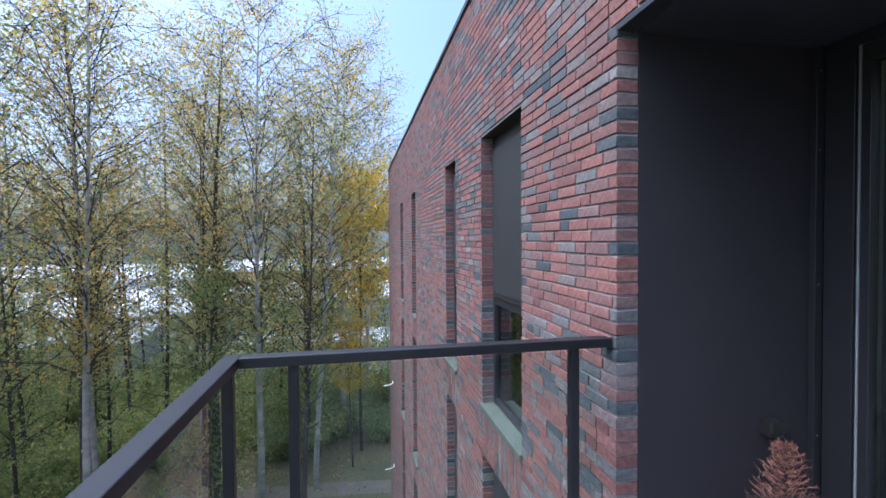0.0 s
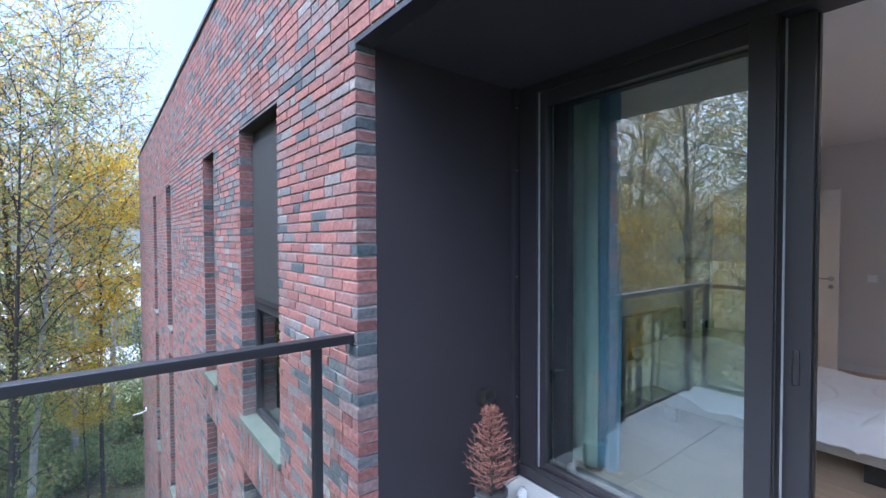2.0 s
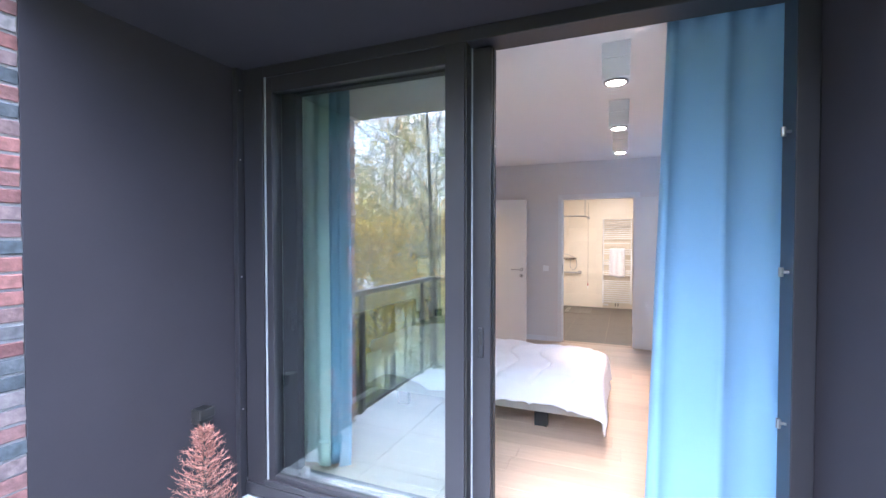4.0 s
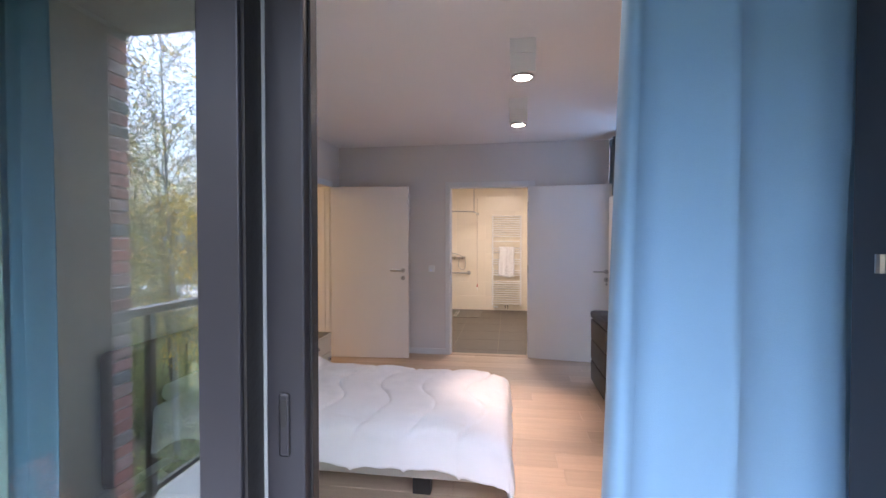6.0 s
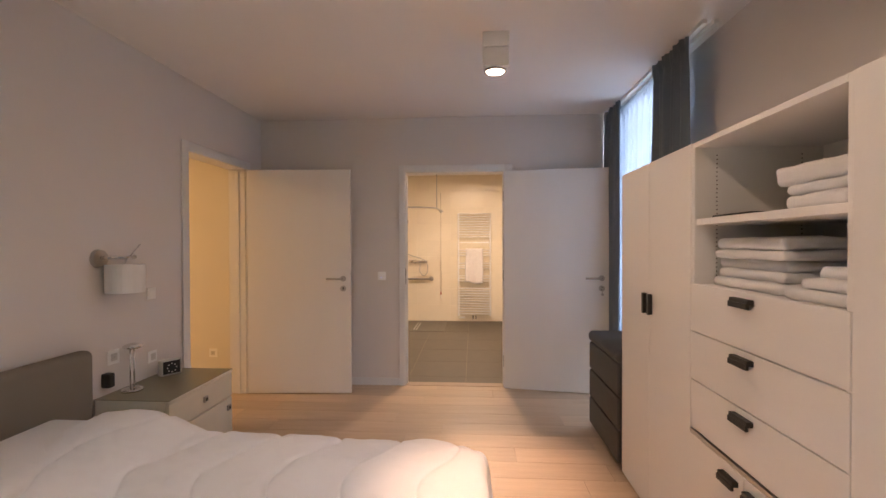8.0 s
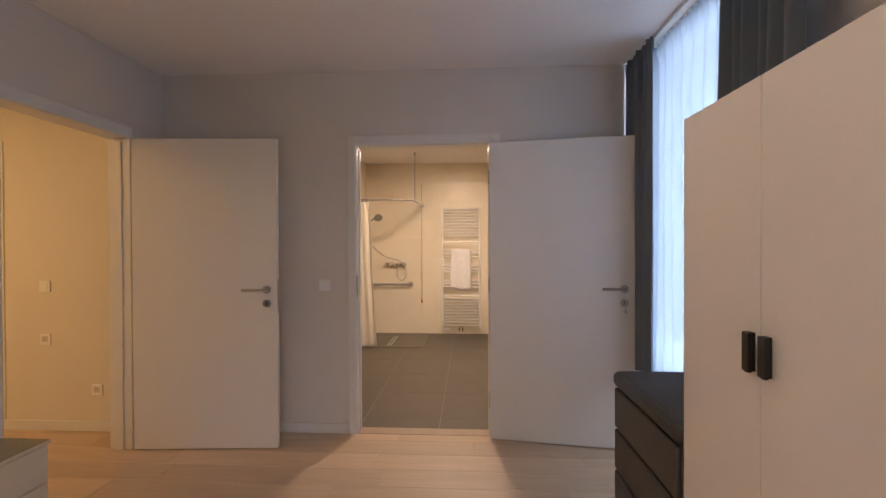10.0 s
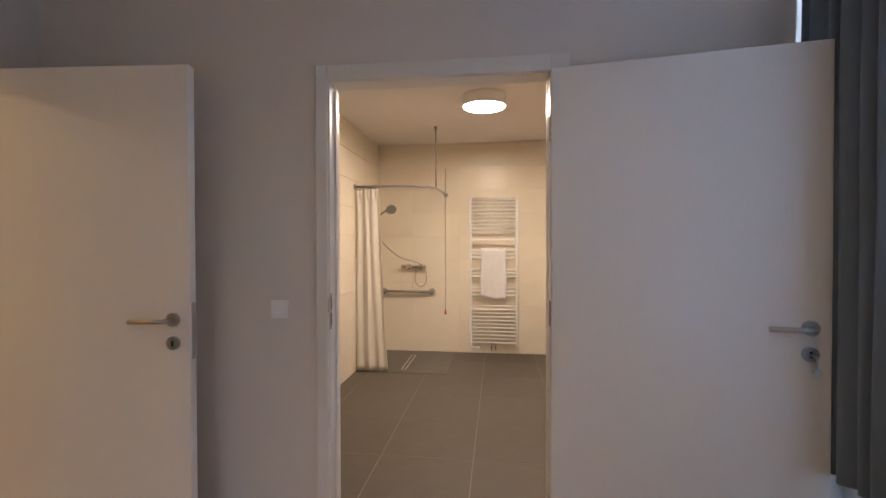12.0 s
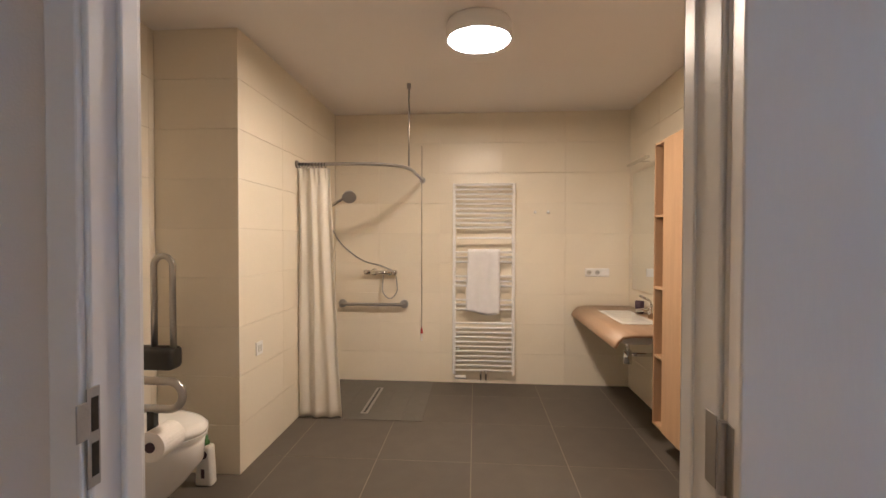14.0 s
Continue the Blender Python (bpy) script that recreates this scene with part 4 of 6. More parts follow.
def bump_z(x, y):
    p = Vector((x * 2.3, y * 2.0, 0.4))
    h = 0.024 * noise.noise(p) + 0.011 * noise.noise(p * 3.1) + 0.004 * noise.noise(p * 9.0)
    s = (y + 0.07 * math.sin(9.0 * x + 1.1) + 0.03 * noise.noise(Vector((x * 2, y * 1.5, 3)))) / 0.27
    d = abs(s - round(s)) * 0.27
    h += 0.006 * min(1.0, d / 0.05) - 0.010 * math.exp(-((d / 0.011) ** 2))
    ridge = abs(noise.noise(Vector((x * 3.0 + 1.5 * y, y * 4.5 - x, 7))))
    crease = abs(noise.noise(Vector((x * 7.0 - 2.0 * y, y * 6.0 + 3.0 * x, 11))))
    return h + 0.014 * max(0.0, 0.35 - ridge) + 0.012 * max(0.0, 0.16 - crease)


def hang(d, r=0.07):
    """How far a cloth lies out and down when d of it passes a rounded edge."""
    if d <= 0:
        return 0.0, 0.0
    t = min(d / r, math.pi / 2)
    rest = max(0.0, d - r * math.pi / 2)
    return r * math.sin(t) + 0.12 * rest, r * (1 - math.cos(t)) + 0.97 * rest


def duvet(u, v):
    m = 0.25
    wx, wy = X1 - X0, Y1 - 0.10 - Y0
    a, b = -m + u * (wx + 2 * m), -m + v * (wy + m)
    x, y = X0 + min(max(a, 0), wx), Y0 + min(max(b, 0), wy)
    z = 0.495 + bump_z(X0 + a, Y0 + b)
    side, drop = 0.0, 0.0
    for d, sg in ((-a, -1), (a - wx, 1)):
        if d > 0:
            side, drop = hang(d)
            x += sg * (side + 0.022 * min(1, d / 0.1) * noise.noise(Vector((b * 5, d * 3, sg))))
    out, fall = hang(-b, 0.05)
    y -= out + 0.02 * min(1, max(0, -b) / 0.1) * noise.noise(Vector((a * 6, b * 3, 2)))
    z -= max(drop, fall) + 0.5 * min(drop, fall)
    inner = min(a, wx - a)
    if inner < 0.12:
        z -= 0.03 * (1 - max(inner, 0) / 0.12) ** 2
    if b < 0.30:
        z -= 0.05 * (1 - max(b, 0) / 0.30) ** 2
    t = b / wy
    if t > 0.68:
        z += 0.095 * math.sin(math.pi * min(1, (t - 0.68) / 0.32)) * (0.85 + 0.4 * noise.noise(Vector((a * 3, b * 2, 5))))
    return (x, y, z)


dv = bmesh.new()
sheet(dv, 130, 300, duvet)
dvo = part("duvet", dv, LINEN, smooth=True)
thick(dvo, 0.012)
tagged(dvo, "rumpled white quilted duvet spread over the bed", "duvet")
pl = bmesh.new()
box(pl, X0 + 0.06, X1 - 0.06, 1.66, 2.06, 0.47, 0.57, 0.045, 5)
pil = tagged(part("pillow", pl, LINEN, smooth=True), "white pillow half under the duvet", "pillow")

# nightstand and what stands on it
N0, N1, NF, NT = 5.97, 6.60, 1.755, 0.520
ns = thing("nightstand", ((N0 + N1) / 2, 1.97, 0), "cream nightstand with olive top and two drawers", "nightstand")
B("body", (N0 + 0.006, N1 - 0.006, NF + 0.022, LW - 0.014, 0.0, NT - 0.0045), STAND, ns, bevel=0.003)
B("top", (N0, N1, NF - 0.003, LW - 0.012, NT - 0.004, NT), STAND_TOP, ns, "olive grey glossy top", bevel=0.003)
B("top_edge", (N0 - 0.001, N1 + 0.001, NF - 0.006, NF - 0.0035, NT - 0.016, NT - 0.001), STAND, ns, bevel=0.0005)
for z0, z1 in ((0.345, 0.498), (0.03, 0.337)):
    dr = B("drawer", (N0 + 0.006, N1 - 0.006, NF, NF + 0.020, z0, z1), STAND, ns, bevel=0.003)
    hz = (z0 + z1) / 2 if z0 > 0.2 else z1 - 0.06
    hx = 6.29 if z0 > 0.2 else 6.545
    hd = bmesh.new()
    box(hd, hx - 0.018, hx + 0.018, NF - 0.014, NF - 0.0005, hz - 0.018, hz + 0.018, 0.003)
    hh = part("handle", hd, STEEL, dr, "square dark metal handle")
    B("recess", (hx - 0.010, hx + 0.010, NF - 0.0155, NF - 0.0142, hz - 0.010, hz + 0.010), BLACK, dr, bevel=0)

dl = thing("desk_lamp", (6.13, 2.085, NT), "small chrome reading lamp standing on the nightstand", "table lamp")
b = bmesh.new()
lathe(b, (6.13, 2.085, NT), [(0.055, 0.0), (0.055, 0.010), (0.045, 0.016), (0.012, 0.018)])
part("base", b, CHROME, dl, smooth=True)
for o in (-0.012, 0.012):
    b = bmesh.new()
    rod(b, (6.13, 2.085 + o, NT + 0.016), (6.13, 2.085 + o, NT + 0.245), 0.0045, seg=8)
    part("stem", b, CHROME, dl, smooth=True)
b = bmesh.new()
lathe(b, (6.13, 2.08, NT + 0.24), [(0.030, 0.0), (0.050, 0.010), (0.048, 0.022), (0.020, 0.032)])
part("head", b, CHROME, dl, smooth=True)
ck = thing("alarm_clock", (6.44, 2.08, NT), "small grey alarm clock with a black dial face", "clock", rz=-32)
B("case", (6.375, 6.505, 2.055, 2.105, NT, NT + 0.105), mat("clock_grey", (0.58, 0.56, 0.53), 0.35), ck, bevel=0.012, seg=3, smooth=True)
B("dial", (6.389, 6.491, 2.0520, 2.0545, NT + 0.012, NT + 0.093), SCREEN, ck, "black dial", bevel=0.0008)
for k in range(8):
    t = 2 * math.pi * k / 8
    B("hour_mark", (6.44 + 0.026 * math.cos(t) - 0.003, 6.44 + 0.026 * math.cos(t) + 0.003, 2.0505, 2.0518, NT + 0.05 + 0.026 * math.sin(t) - 0.003, NT + 0.05 + 0.026 * math.sin(t) + 0.003), PLASTIC, ck, bevel=0)

# wall lamp
sc = thing("wall_lamp", (6.02, LW, 1.28), "chrome swing-arm wall lamp with a white drum shade", "wall lamp")
b = bmesh.new()
rod(b, (6.02, LW, 1.28), (6.02, LW - 0.022, 1.28), 0.052, 0.048, 28)
part("wall_plate", b, STEEL, sc)
b = bmesh.new()
tube(b, bend([(6.02, LW - 0.02, 1.285), (6.02, LW - 0.07, 1.285), (6.14, LW - 0.125, 1.285)], 4), 0.011, 10)
tube(b, [(6.08, LW - 0.10, 1.25), (6.17, LW - 0.13, 1.36)], 0.004, 8)
part("arm", b, CHROME, sc, smooth=True)
b = bmesh.new()
sy0 = LW - 0.115
lathe(b, (6.075, sy0, 1.09), [(0.095, 0.0), (0.095, 0.155), (0.091, 0.155), (0.091, 0.004), (0.02, 0.004)])
part("shade", b, cloth_mat("lamp_shade_cloth", (0.90, 0.88, 0.86), 0.12), sc, "white fabric drum shade", smooth=False)


def socket(base, axis, kind, label, cat="socket", size=0.04, hole=True, sign=-1):
    """A square plate on a wall. axis: the wall's normal axis, sign: the way it faces."""
    x, y, z = base
    d = thing("wall_socket" if cat == "socket" else "light_switch", base, label, cat)

    def bx(n, u0, u1, w0, w1, t0, t1, m, lab="", bevel=0.002):
        lo, hi = sorted((t0 * sign, t1 * sign))
        dims = (x + lo, x + hi, y + u0, y + u1, z + w0, z + w1) if axis == "x" else (x + u0, x + u1, y + lo, y + hi, z + w0, z + w1)
        return B(n, dims, m, d, lab, bevel=bevel)
    bx("plate", -size, size, -size, size, 0.0, 0.009, PLASTIC)
    if hole:
        bx("insert", -0.021, 0.021, -0.021, 0.021, 0.0092, 0.0105, mat_grey)
        bx("hole", -0.006, -0.003, -0.002, 0.002, 0.0106, 0.0110, BLACK, bevel=0)
        bx("hole", 0.003, 0.006, -0.002, 0.002, 0.0106, 0.0110, BLACK, bevel=0)
    else:
        bx("rocker", -size * 0.7, size * 0.7, -size * 0.7, size * 0.7, 0.009, 0.012, PLASTIC)
    return d


mat_grey = mat("socket_grey", (0.62, 0.60, 0.56), 0.4, bump=0)
socket((FAR, 1.005, 1.05), "x", "switch", "white square light switch beside the bathroom doorway", "light switch", hole=False)
B("indicator", (FAR - 0.0128, FAR - 0.0121, 1.010, 1.015, 1.034, 1.039), glow_mat("blue_led", (0.06, 0.18, 1.0), 1.2), bpy.data.objects["light_switch"], "tiny blue indicator light", bevel=0)
socket((6.42, LW, 1.045), "y", "switch", "white square light switch near the hall doorway", "light switch", hole=False, size=0.036)
socket((6.115, LW, 0.715), "y", "socket", "white wall socket above the nightstand")
socket((6.425, LW, 0.640), "y", "socket", "white wall socket behind the alarm clock", size=0.036)
plug = tagged(B("power_plug", (6.03, 6.075, LW - 0.05, LW - 0.0, 0.56, 0.64), BLACK, bevel=0.008, seg=3), "black plug adapter beside the headboard", "plug")
socket((7.88, 2.66, 0.30), "x", "socket", "white socket low on the hall wall")
socket((7.88, 3.05, 0.66), "x", "socket", "white socket on the hall wall")
socket((7.88, 3.05, 1.045), "x", "switch", "white switch on the hall wall", "light switch", hole=False)
for ha, hb2 in ((3.36, 3.43), (4.26, 4.33)):
    tagged(B("architrave", (7.872, 7.880, ha, hb2, 0, 2.10), HALL_PAINT, bevel=0.003), "white door architrave in the hall", "trim", kind="structure")
hl = thing("hall_ceiling_lamp", (6.2, 3.95, CE), "round white ceiling lamp in the hall", "ceiling light")
b = bmesh.new()
lathe(b, (6.2, 3.95, CE - 0.005), [(0.16, 0.0), (0.16, -0.035), (0.15, -0.045)])
part("body", b, PLASTIC, hl)

# ---- bathroom things ----
bl = thing("bath_ceiling_lamp", (9.78, 0.166, CE), "round white bathroom ceiling lamp, lit", "ceiling light")
b = bmesh.new()
lathe(b, (9.78, 0.166, CE), [(0.175, 0.0), (0.182, -0.02), (0.182, -0.092), (0.178, -0.099), (0.170, -0.092), (0.170, -0.05), (0.02, -0.05)], 48)
part("body", b, PLASTIC, bl, smooth=True)
b = bmesh.new()
lathe(b, (9.78, 0.166, CE), [(0.169, -0.089), (0.169, -0.095), (0.12, -0.098), (0.02, -0.099)], 48)
part("diffuser", b, DISC, bl, "glowing white diffuser", smooth=True)

cv = thing("ceiling_vent", (9.38, 1.50, CE), "small round ceiling vent with a dark ring gap", "vent")
b = bmesh.new()
lathe(b, (9.38, 1.50, CE), [(0.070, 0.0), (0.070, -0.006), (0.058, -0.010), (0.055, -0.002)], 28)
part("rim", b, PLASTIC, cv, smooth=True)
b = bmesh.new()
lathe(b, (9.38, 1.50, CE), [(0.054, -0.0015), (0.054, -0.003)], 28)
part("gap", b, BLACK, cv)
b = bmesh.new()
lathe(b, (9.38, 1.50, CE), [(0.040, -0.0032), (0.042, -0.012), (0.030, -0.018)], 28)
part("disc", b, PLASTIC, cv, smooth=True)

rad = thing("towel_radiator", (BX1 - 0.05, 0.11, 0.1), "white ladder towel radiator on the tiled wall", "radiator")
RY0, RY1, RX0 = -0.185, 0.395, BX1 - 0.075
for y in (RY0, RY1 - 0.03):
    B("upright", (RX0, RX0 + 0.035, y, y + 0.03, 0.10, 1.885), PLASTIC, rad, bevel=0.008, seg=3)
BAR_GROUPS = ((0.14, 11), (0.712, 3), (0.932, 3), (1.156, 3), (1.475, 10))
for zb, cnt in BAR_GROUPS:
    for k in range(cnt):
        b = bmesh.new()
        rod(b, (RX0 + 0.010, RY0 + 0.02, zb + 0.0442 * k), (RX0 + 0.010, RY1 - 0.02, zb + 0.0442 * k), 0.0105, seg=12)
        part("bar", b, PLASTIC, rad, smooth=True)
B("towel_rail", (RX0 - 0.05, RX0 - 0.03, RY0 + 0.04, RY1 - 0.04, 1.368, 1.388), PLASTIC, rad, bevel=0.006, seg=3)
for y in (RY0 + 0.05, RY1 - 0.07):
    B("rail_bracket", (RX0 - 0.04, RX0 + 0.005, y, y + 0.02, 1.371, 1.385), PLASTIC, rad, bevel=0.003)
    B("wall_bracket", (RX0 + 0.036, BX1 - 0.001, y + 0.005, y + 0.03, 1.50, 1.53), PLASTIC, rad, bevel=0.003)
    B("wall_bracket", (RX0 + 0.036, BX1 - 0.001, y + 0.005, y + 0.03, 0.30, 0.33), PLASTIC, rad, bevel=0.003)
for y in (0.08, 0.13):
    b = bmesh.new()
    rod(b, (RX0 + 0.012, y, 0.14), (RX0 + 0.012, y, 0.07), 0.010, seg=10)
    tube(b, bend([(RX0 + 0.012, y, 0.08), (RX0 + 0.012, y, 0.05), (BX1 - 0.001, y, 0.05)]), 0.008, 8)
    part("valve_pipe", b, CHROME, rad, smooth=True)
b = bmesh.new()
rod(b, (RX0 + 0.005, 0.27, 0.075), (RX0 + 0.005, 0.37, 0.075), 0.018, 0.015, 14)
part("thermostat", b, PLASTIC, rad, "white thermostat knob", smooth=True)
tw = bmesh.new()


def towel_f(u, v):
    y = -0.045 + (0.285 + 0.03 * v) * u + 0.010 * noise.noise(Vector((u * 3, v * 4, 1)))
    if v < 0.45:
        return (RX0 + 0.030, y, 1.250 - (0.45 - v) * 1.0)
    if v < 0.55:
        t = (v - 0.45) / 0.1 * math.pi
        return (RX0 + 0.010 + 0.020 * math.cos(t), y, 1.250 + 0.020 * math.sin(t))
    return (RX0 - 0.014 - 0.012 * noise.noise(Vector((u * 4, v * 5, 2))) - 0.005 * math.sin(19 * u), y, 1.250 - (v - 0.55) * 1.27 * (1 + 0.03 * math.sin(5 * u)))


sheet(tw, 12, 40, towel_f)
two = part("hand_towel", tw, TOWEL, smooth=True)
thick(two, 0.009)
tagged(two, "white towel hanging over the radiator bars", "towel")

# shower
sr = thing("shower_rail", (10.56, 1.53, 1.925), "steel shower curtain rail with a ceiling stay", "curtain rail")
b = bmesh.new()
tube(b, bend([(10.555, PY - 0.001, 1.925), (10.565, 0.70, 1.925), (BX1 - 0.001, 0.685, 1.925)], 6), 0.0125, 12)
part("rail", b, STEEL, sr, smooth=True)
for a, c in (((10.555, PY - 0.001, 1.925), (10.555, PY - 0.016, 1.925)), ((BX1 - 0.001, 0.685, 1.925), (BX1 - 0.016, 0.685, 1.925)), ((10.69, 0.695, CE - 0.001), (10.69, 0.695, CE - 0.04))):
    b = bmesh.new()
    rod(b, a, c, 0.028 if a[2] < 2 else 0.016, seg=20)
    part("flange", b, STEEL, sr, smooth=False)
b = bmesh.new()
rod(b, (10.69, 0.695, CE - 0.03), (10.69, 0.695, 1.925), 0.007, seg=10)
part("ceiling_stay", b, STEEL, sr, smooth=True)
for k in range(9):
    b = bmesh.new()
    y = 1.50 - 0.024 * k
    tube(b, [(10.557 + 0.019 * math.cos(t), y, 1.916 + 0.021 * math.sin(t)) for t in (2 * math.pi * i / 12 for i in range(13))], 0.0022, 6)
    part("ring", b, BLACK, sr, "dark curtain ring", smooth=True)
curtain("shower_curtain", 1.275, 1.512, 10.557, 0.015, 1.895, 3, 0.026, SHOWER_CLOTH, "cream shower curtain drawn to the tiled wall", along="y", seed=6, spread=-0.09)
mx = thing("shower_mixer", (BX1 - 0.03, 1.08, 1.05), "chrome shower mixer with a hand shower hose", "shower mixer")
b = bmesh.new()
rod(b, (BX1 - 0.055, 0.945, 1.05), (BX1 - 0.055, 1.215, 1.05), 0.019, seg=16)
part("body", b, CHROME, mx, smooth=True)
for y in (0.945, 1.215):
    b = bmesh.new()
    rod(b, (BX1 - 0.055, y - 0.02, 1.05), (BX1 - 0.055, y + 0.02, 1.05), 0.024, seg=16)
    part("knob", b, CHROME, mx, smooth=True)
for y in (1.0, 1.15):
    b = bmesh.new()
    rod(b, (BX1 - 0.055, y, 1.05), (BX1 - 0.001, y, 1.05), 0.016, seg=14)
    rod(b, (BX1 - 0.008, y, 1.05), (BX1 - 0.001, y, 1.05), 0.033, seg=20)
    part("inlet", b, CHROME, mx, smooth=True)
b = bmesh.new()
hose = [(BX1 - 0.06, 1.05, 1.03), (BX1 - 0.08, 1.06, 0.86), (BX1 - 0.09, 0.98, 0.79), (BX1 - 0.08, 0.91, 0.87), (BX1 - 0.08, 0.93, 1.05), (BX1 - 0.10, 1.04, 1.11), (11.30, 1.22, 1.16), (11.12, 1.38, 1.33), (11.03, 1.44, 1.52), (11.02, 1.44, 1.62)]
tube(b, bend(hose, 5), 0.006, 8)
part("hose", b, STEEL, mx, "steel shower hose", smooth=True)
rb = thing("shower_riser", (11.02, PY - 0.03, 1.4), "chrome shower riser bar with hand shower", "shower head")
b = bmesh.new()
rod(b, (11.02, PY - 0.045, 0.95), (11.02, PY - 0.045, 1.93), 0.010, seg=12)
for z in (0.97, 1.91):
    rod(b, (11.02, PY - 0.045, z), (11.02, PY - 0.001, z), 0.012, seg=12)
part("bar", b, CHROME, rb, smooth=True)
b = bmesh.new()
tube(b, [(11.02, PY - 0.05, 1.64), (11.015, 1.40, 1.655), (11.0, 1.27, 1.73)], 0.013, 10)
part("handle", b, CHROME, rb, smooth=True)
b = bmesh.new()
rod(b, (11.0, 1.255, 1.74), (10.972, 1.245, 1.715), 0.045, 0.060, 24)
part("head", b, PLATE_GREY, rb, smooth=False)
b = bmesh.new()
rod(b, (11.02, PY - 0.062, 1.58), (11.02, PY - 0.062, 1.66), 0.020, seg=14)
part("slider", b, BLACK, rb)


def grab_bar(name, a, c, z, label):
    d = thing(name, (BX1 - 0.03, (a + c) / 2, z), label, "grab bar")
    b = bmesh.new()
    tube(b, bend([(BX1 - 0.002, a, z), (BX1 - 0.06, a, z), (BX1 - 0.06, c, z), (BX1 - 0.002, c, z)], 5), 0.015, 12)
    part("bar", b, STEEL, d, smooth=True)
    for y in (a, c):
        b = bmesh.new()
        rod(b, (BX1 - 0.001, y, z), (BX1 - 0.013, y, z), 0.040, seg=24)
        part("flange", b, STEEL, d)


grab_bar("grab_bar", 0.86, 1.46, 0.745, "steel grab bar on the shower wall")
pc = thing("pull_cord", (BX1 - 0.03, 0.69, 1.2), "thin alarm pull cord with a red end knob", "pull cord")
b = bmesh.new()
rod(b, (BX1 - 0.02, 0.69, 0.52), (BX1 - 0.02, 0.69, 2.25), 0.0035, seg=6)
part("cord", b, mat("cord_beige", (0.42, 0.36, 0.29), 0.7), pc)
b = bmesh.new()
rod(b, (BX1 - 0.02, 0.69, 0.47), (BX1 - 0.02, 0.69, 0.53), 0.014, 0.004, 12)
part("knob", b, RED, pc, "red knob")
b = bmesh.new()
rod(b, (BX1 - 0.02, 0.69, 0.40), (BX1 - 0.02, 0.69, 0.462), 0.008, 0.006, 10)
part("tassel", b, PLASTIC, pc)
for y in (-0.37, -0.49):
    hk = thing("towel_hook", (BX1, y, 1.62), "small white robe hook on the tiles", "hook", group="robe hooks")
    b = bmesh.new()
    rod(b, (BX1 - 0.001, y, 1.62), (BX1 - 0.03, y, 1.62), 0.011, 0.014, 12)
    part("peg", b, PLASTIC, hk, smooth=True)
sp = thing("socket_strip", (BX1, -0.945, 1.06), "white triple wall socket by the washbasin", "socket")
B("plate", (BX1 - 0.010, BX1 - 0.0005, -1.055, -0.835, 1.022, 1.098), PLASTIC, sp, bevel=0.003)
for y in (-0.87, -0.945):
    b = bmesh.new()
    rod(b, (BX1 - 0.0102, y, 1.06), (BX1 - 0.0125, y, 1.06), 0.022, seg=20)
    o = part("outlet", b, mat_grey, sp)
    for e in (-0.007, 0.007):
        B("hole", (BX1 - 0.0134, BX1 - 0.0126, y + e - 0.003, y + e + 0.003, 1.057, 1.063), BLACK, o, bevel=0)
B("rocker", (BX1 - 0.013, BX1 - 0.0102, -1.045, -0.985, 1.032, 1.088), PLASTIC, sp, bevel=0.001)
socket((9.955, PY, 0.68), "y", "socket", "white socket on the boxed-out shower wall", size=0.04)

st = thing("folding_shower_chair", (11.12, PY, 0.63), "dark grey shower chair folded up against the tiles", "shower chair")
b = bmesh.new()
box(b, 11.00, 11.24, PY - 0.085, PY - 0.055, 0.42, 0.84, 0.014, 3)
for v in b.verts:
    v.co.y -= 0.025 * math.sin(math.pi * (v.co.z - 0.42) / 0.42)
part("seat", b, mat("seat_plastic", (0.07, 0.065, 0.06), 0.5), st, smooth=True)
for x in (11.05, 11.19):
    B("bracket", (x - 0.012, x + 0.012, PY - 0.056, PY - 0.001, 0.45, 0.52), STEEL, st, "steel wall bracket", bevel=0.002)

# basin console, mirror and tall cabinet
con = thing("washbasin_console", (10.85, BR, 0.75), "bent plywood washbasin console with a rolled front edge", "washbasin")
b = bmesh.new()
prof = [(BR + 0.001, 0.745), (-0.90, 0.745), (-0.82, 0.743), (-0.765, 0.732), (-0.730, 0.70), (-0.712, 0.662)]
sheet(b, len(prof) - 1, 1, lambda u, v: (10.20 + v * 1.26, *prof[round(u * (len(prof) - 1))]))
ply = part("counter", b, PLY, con, smooth=True)
thick(ply, 0.024)
b = bmesh.new()
box(b, 10.52, 11.14, -1.12, -0.86, 0.7585, 0.7640, 0.002)
bs = part("basin_rim", b, CERAMIC, con, "white ceramic inset basin")
B("basin_bowl", (10.55, 11.11, -1.10, -0.88, 0.60, 0.7325), CERAMIC, con, "white basin bowl under the counter", bevel=0.04, seg=4, smooth=True)
B("basin_floor", (10.56, 11.10, -1.09, -0.89, 0.7642, 0.7652), mat("basin_inner", (0.74, 0.72, 0.67), 0.1), con, bevel=0.0004)
fa = thing("basin_tap", (10.80, -1.17, 0.757), "chrome single-lever basin mixer", "tap")
b = bmesh.new()
rod(b, (10.80, -1.165, 0.757), (10.80, -1.165, 0.86), 0.022, seg=16)
tube(b, [(10.80, -1.165, 0.83), (10.80, -1.05, 0.815)], 0.014, 10)
part("body", b, CHROME, fa, smooth=True)
b = bmesh.new()
tube(b, [(10.80, -1.165, 0.86), (10.80, -1.165, 0.885), (10.80, -1.08, 0.93)], 0.010, 8)
part("lever", b, CHROME, fa, smooth=True)
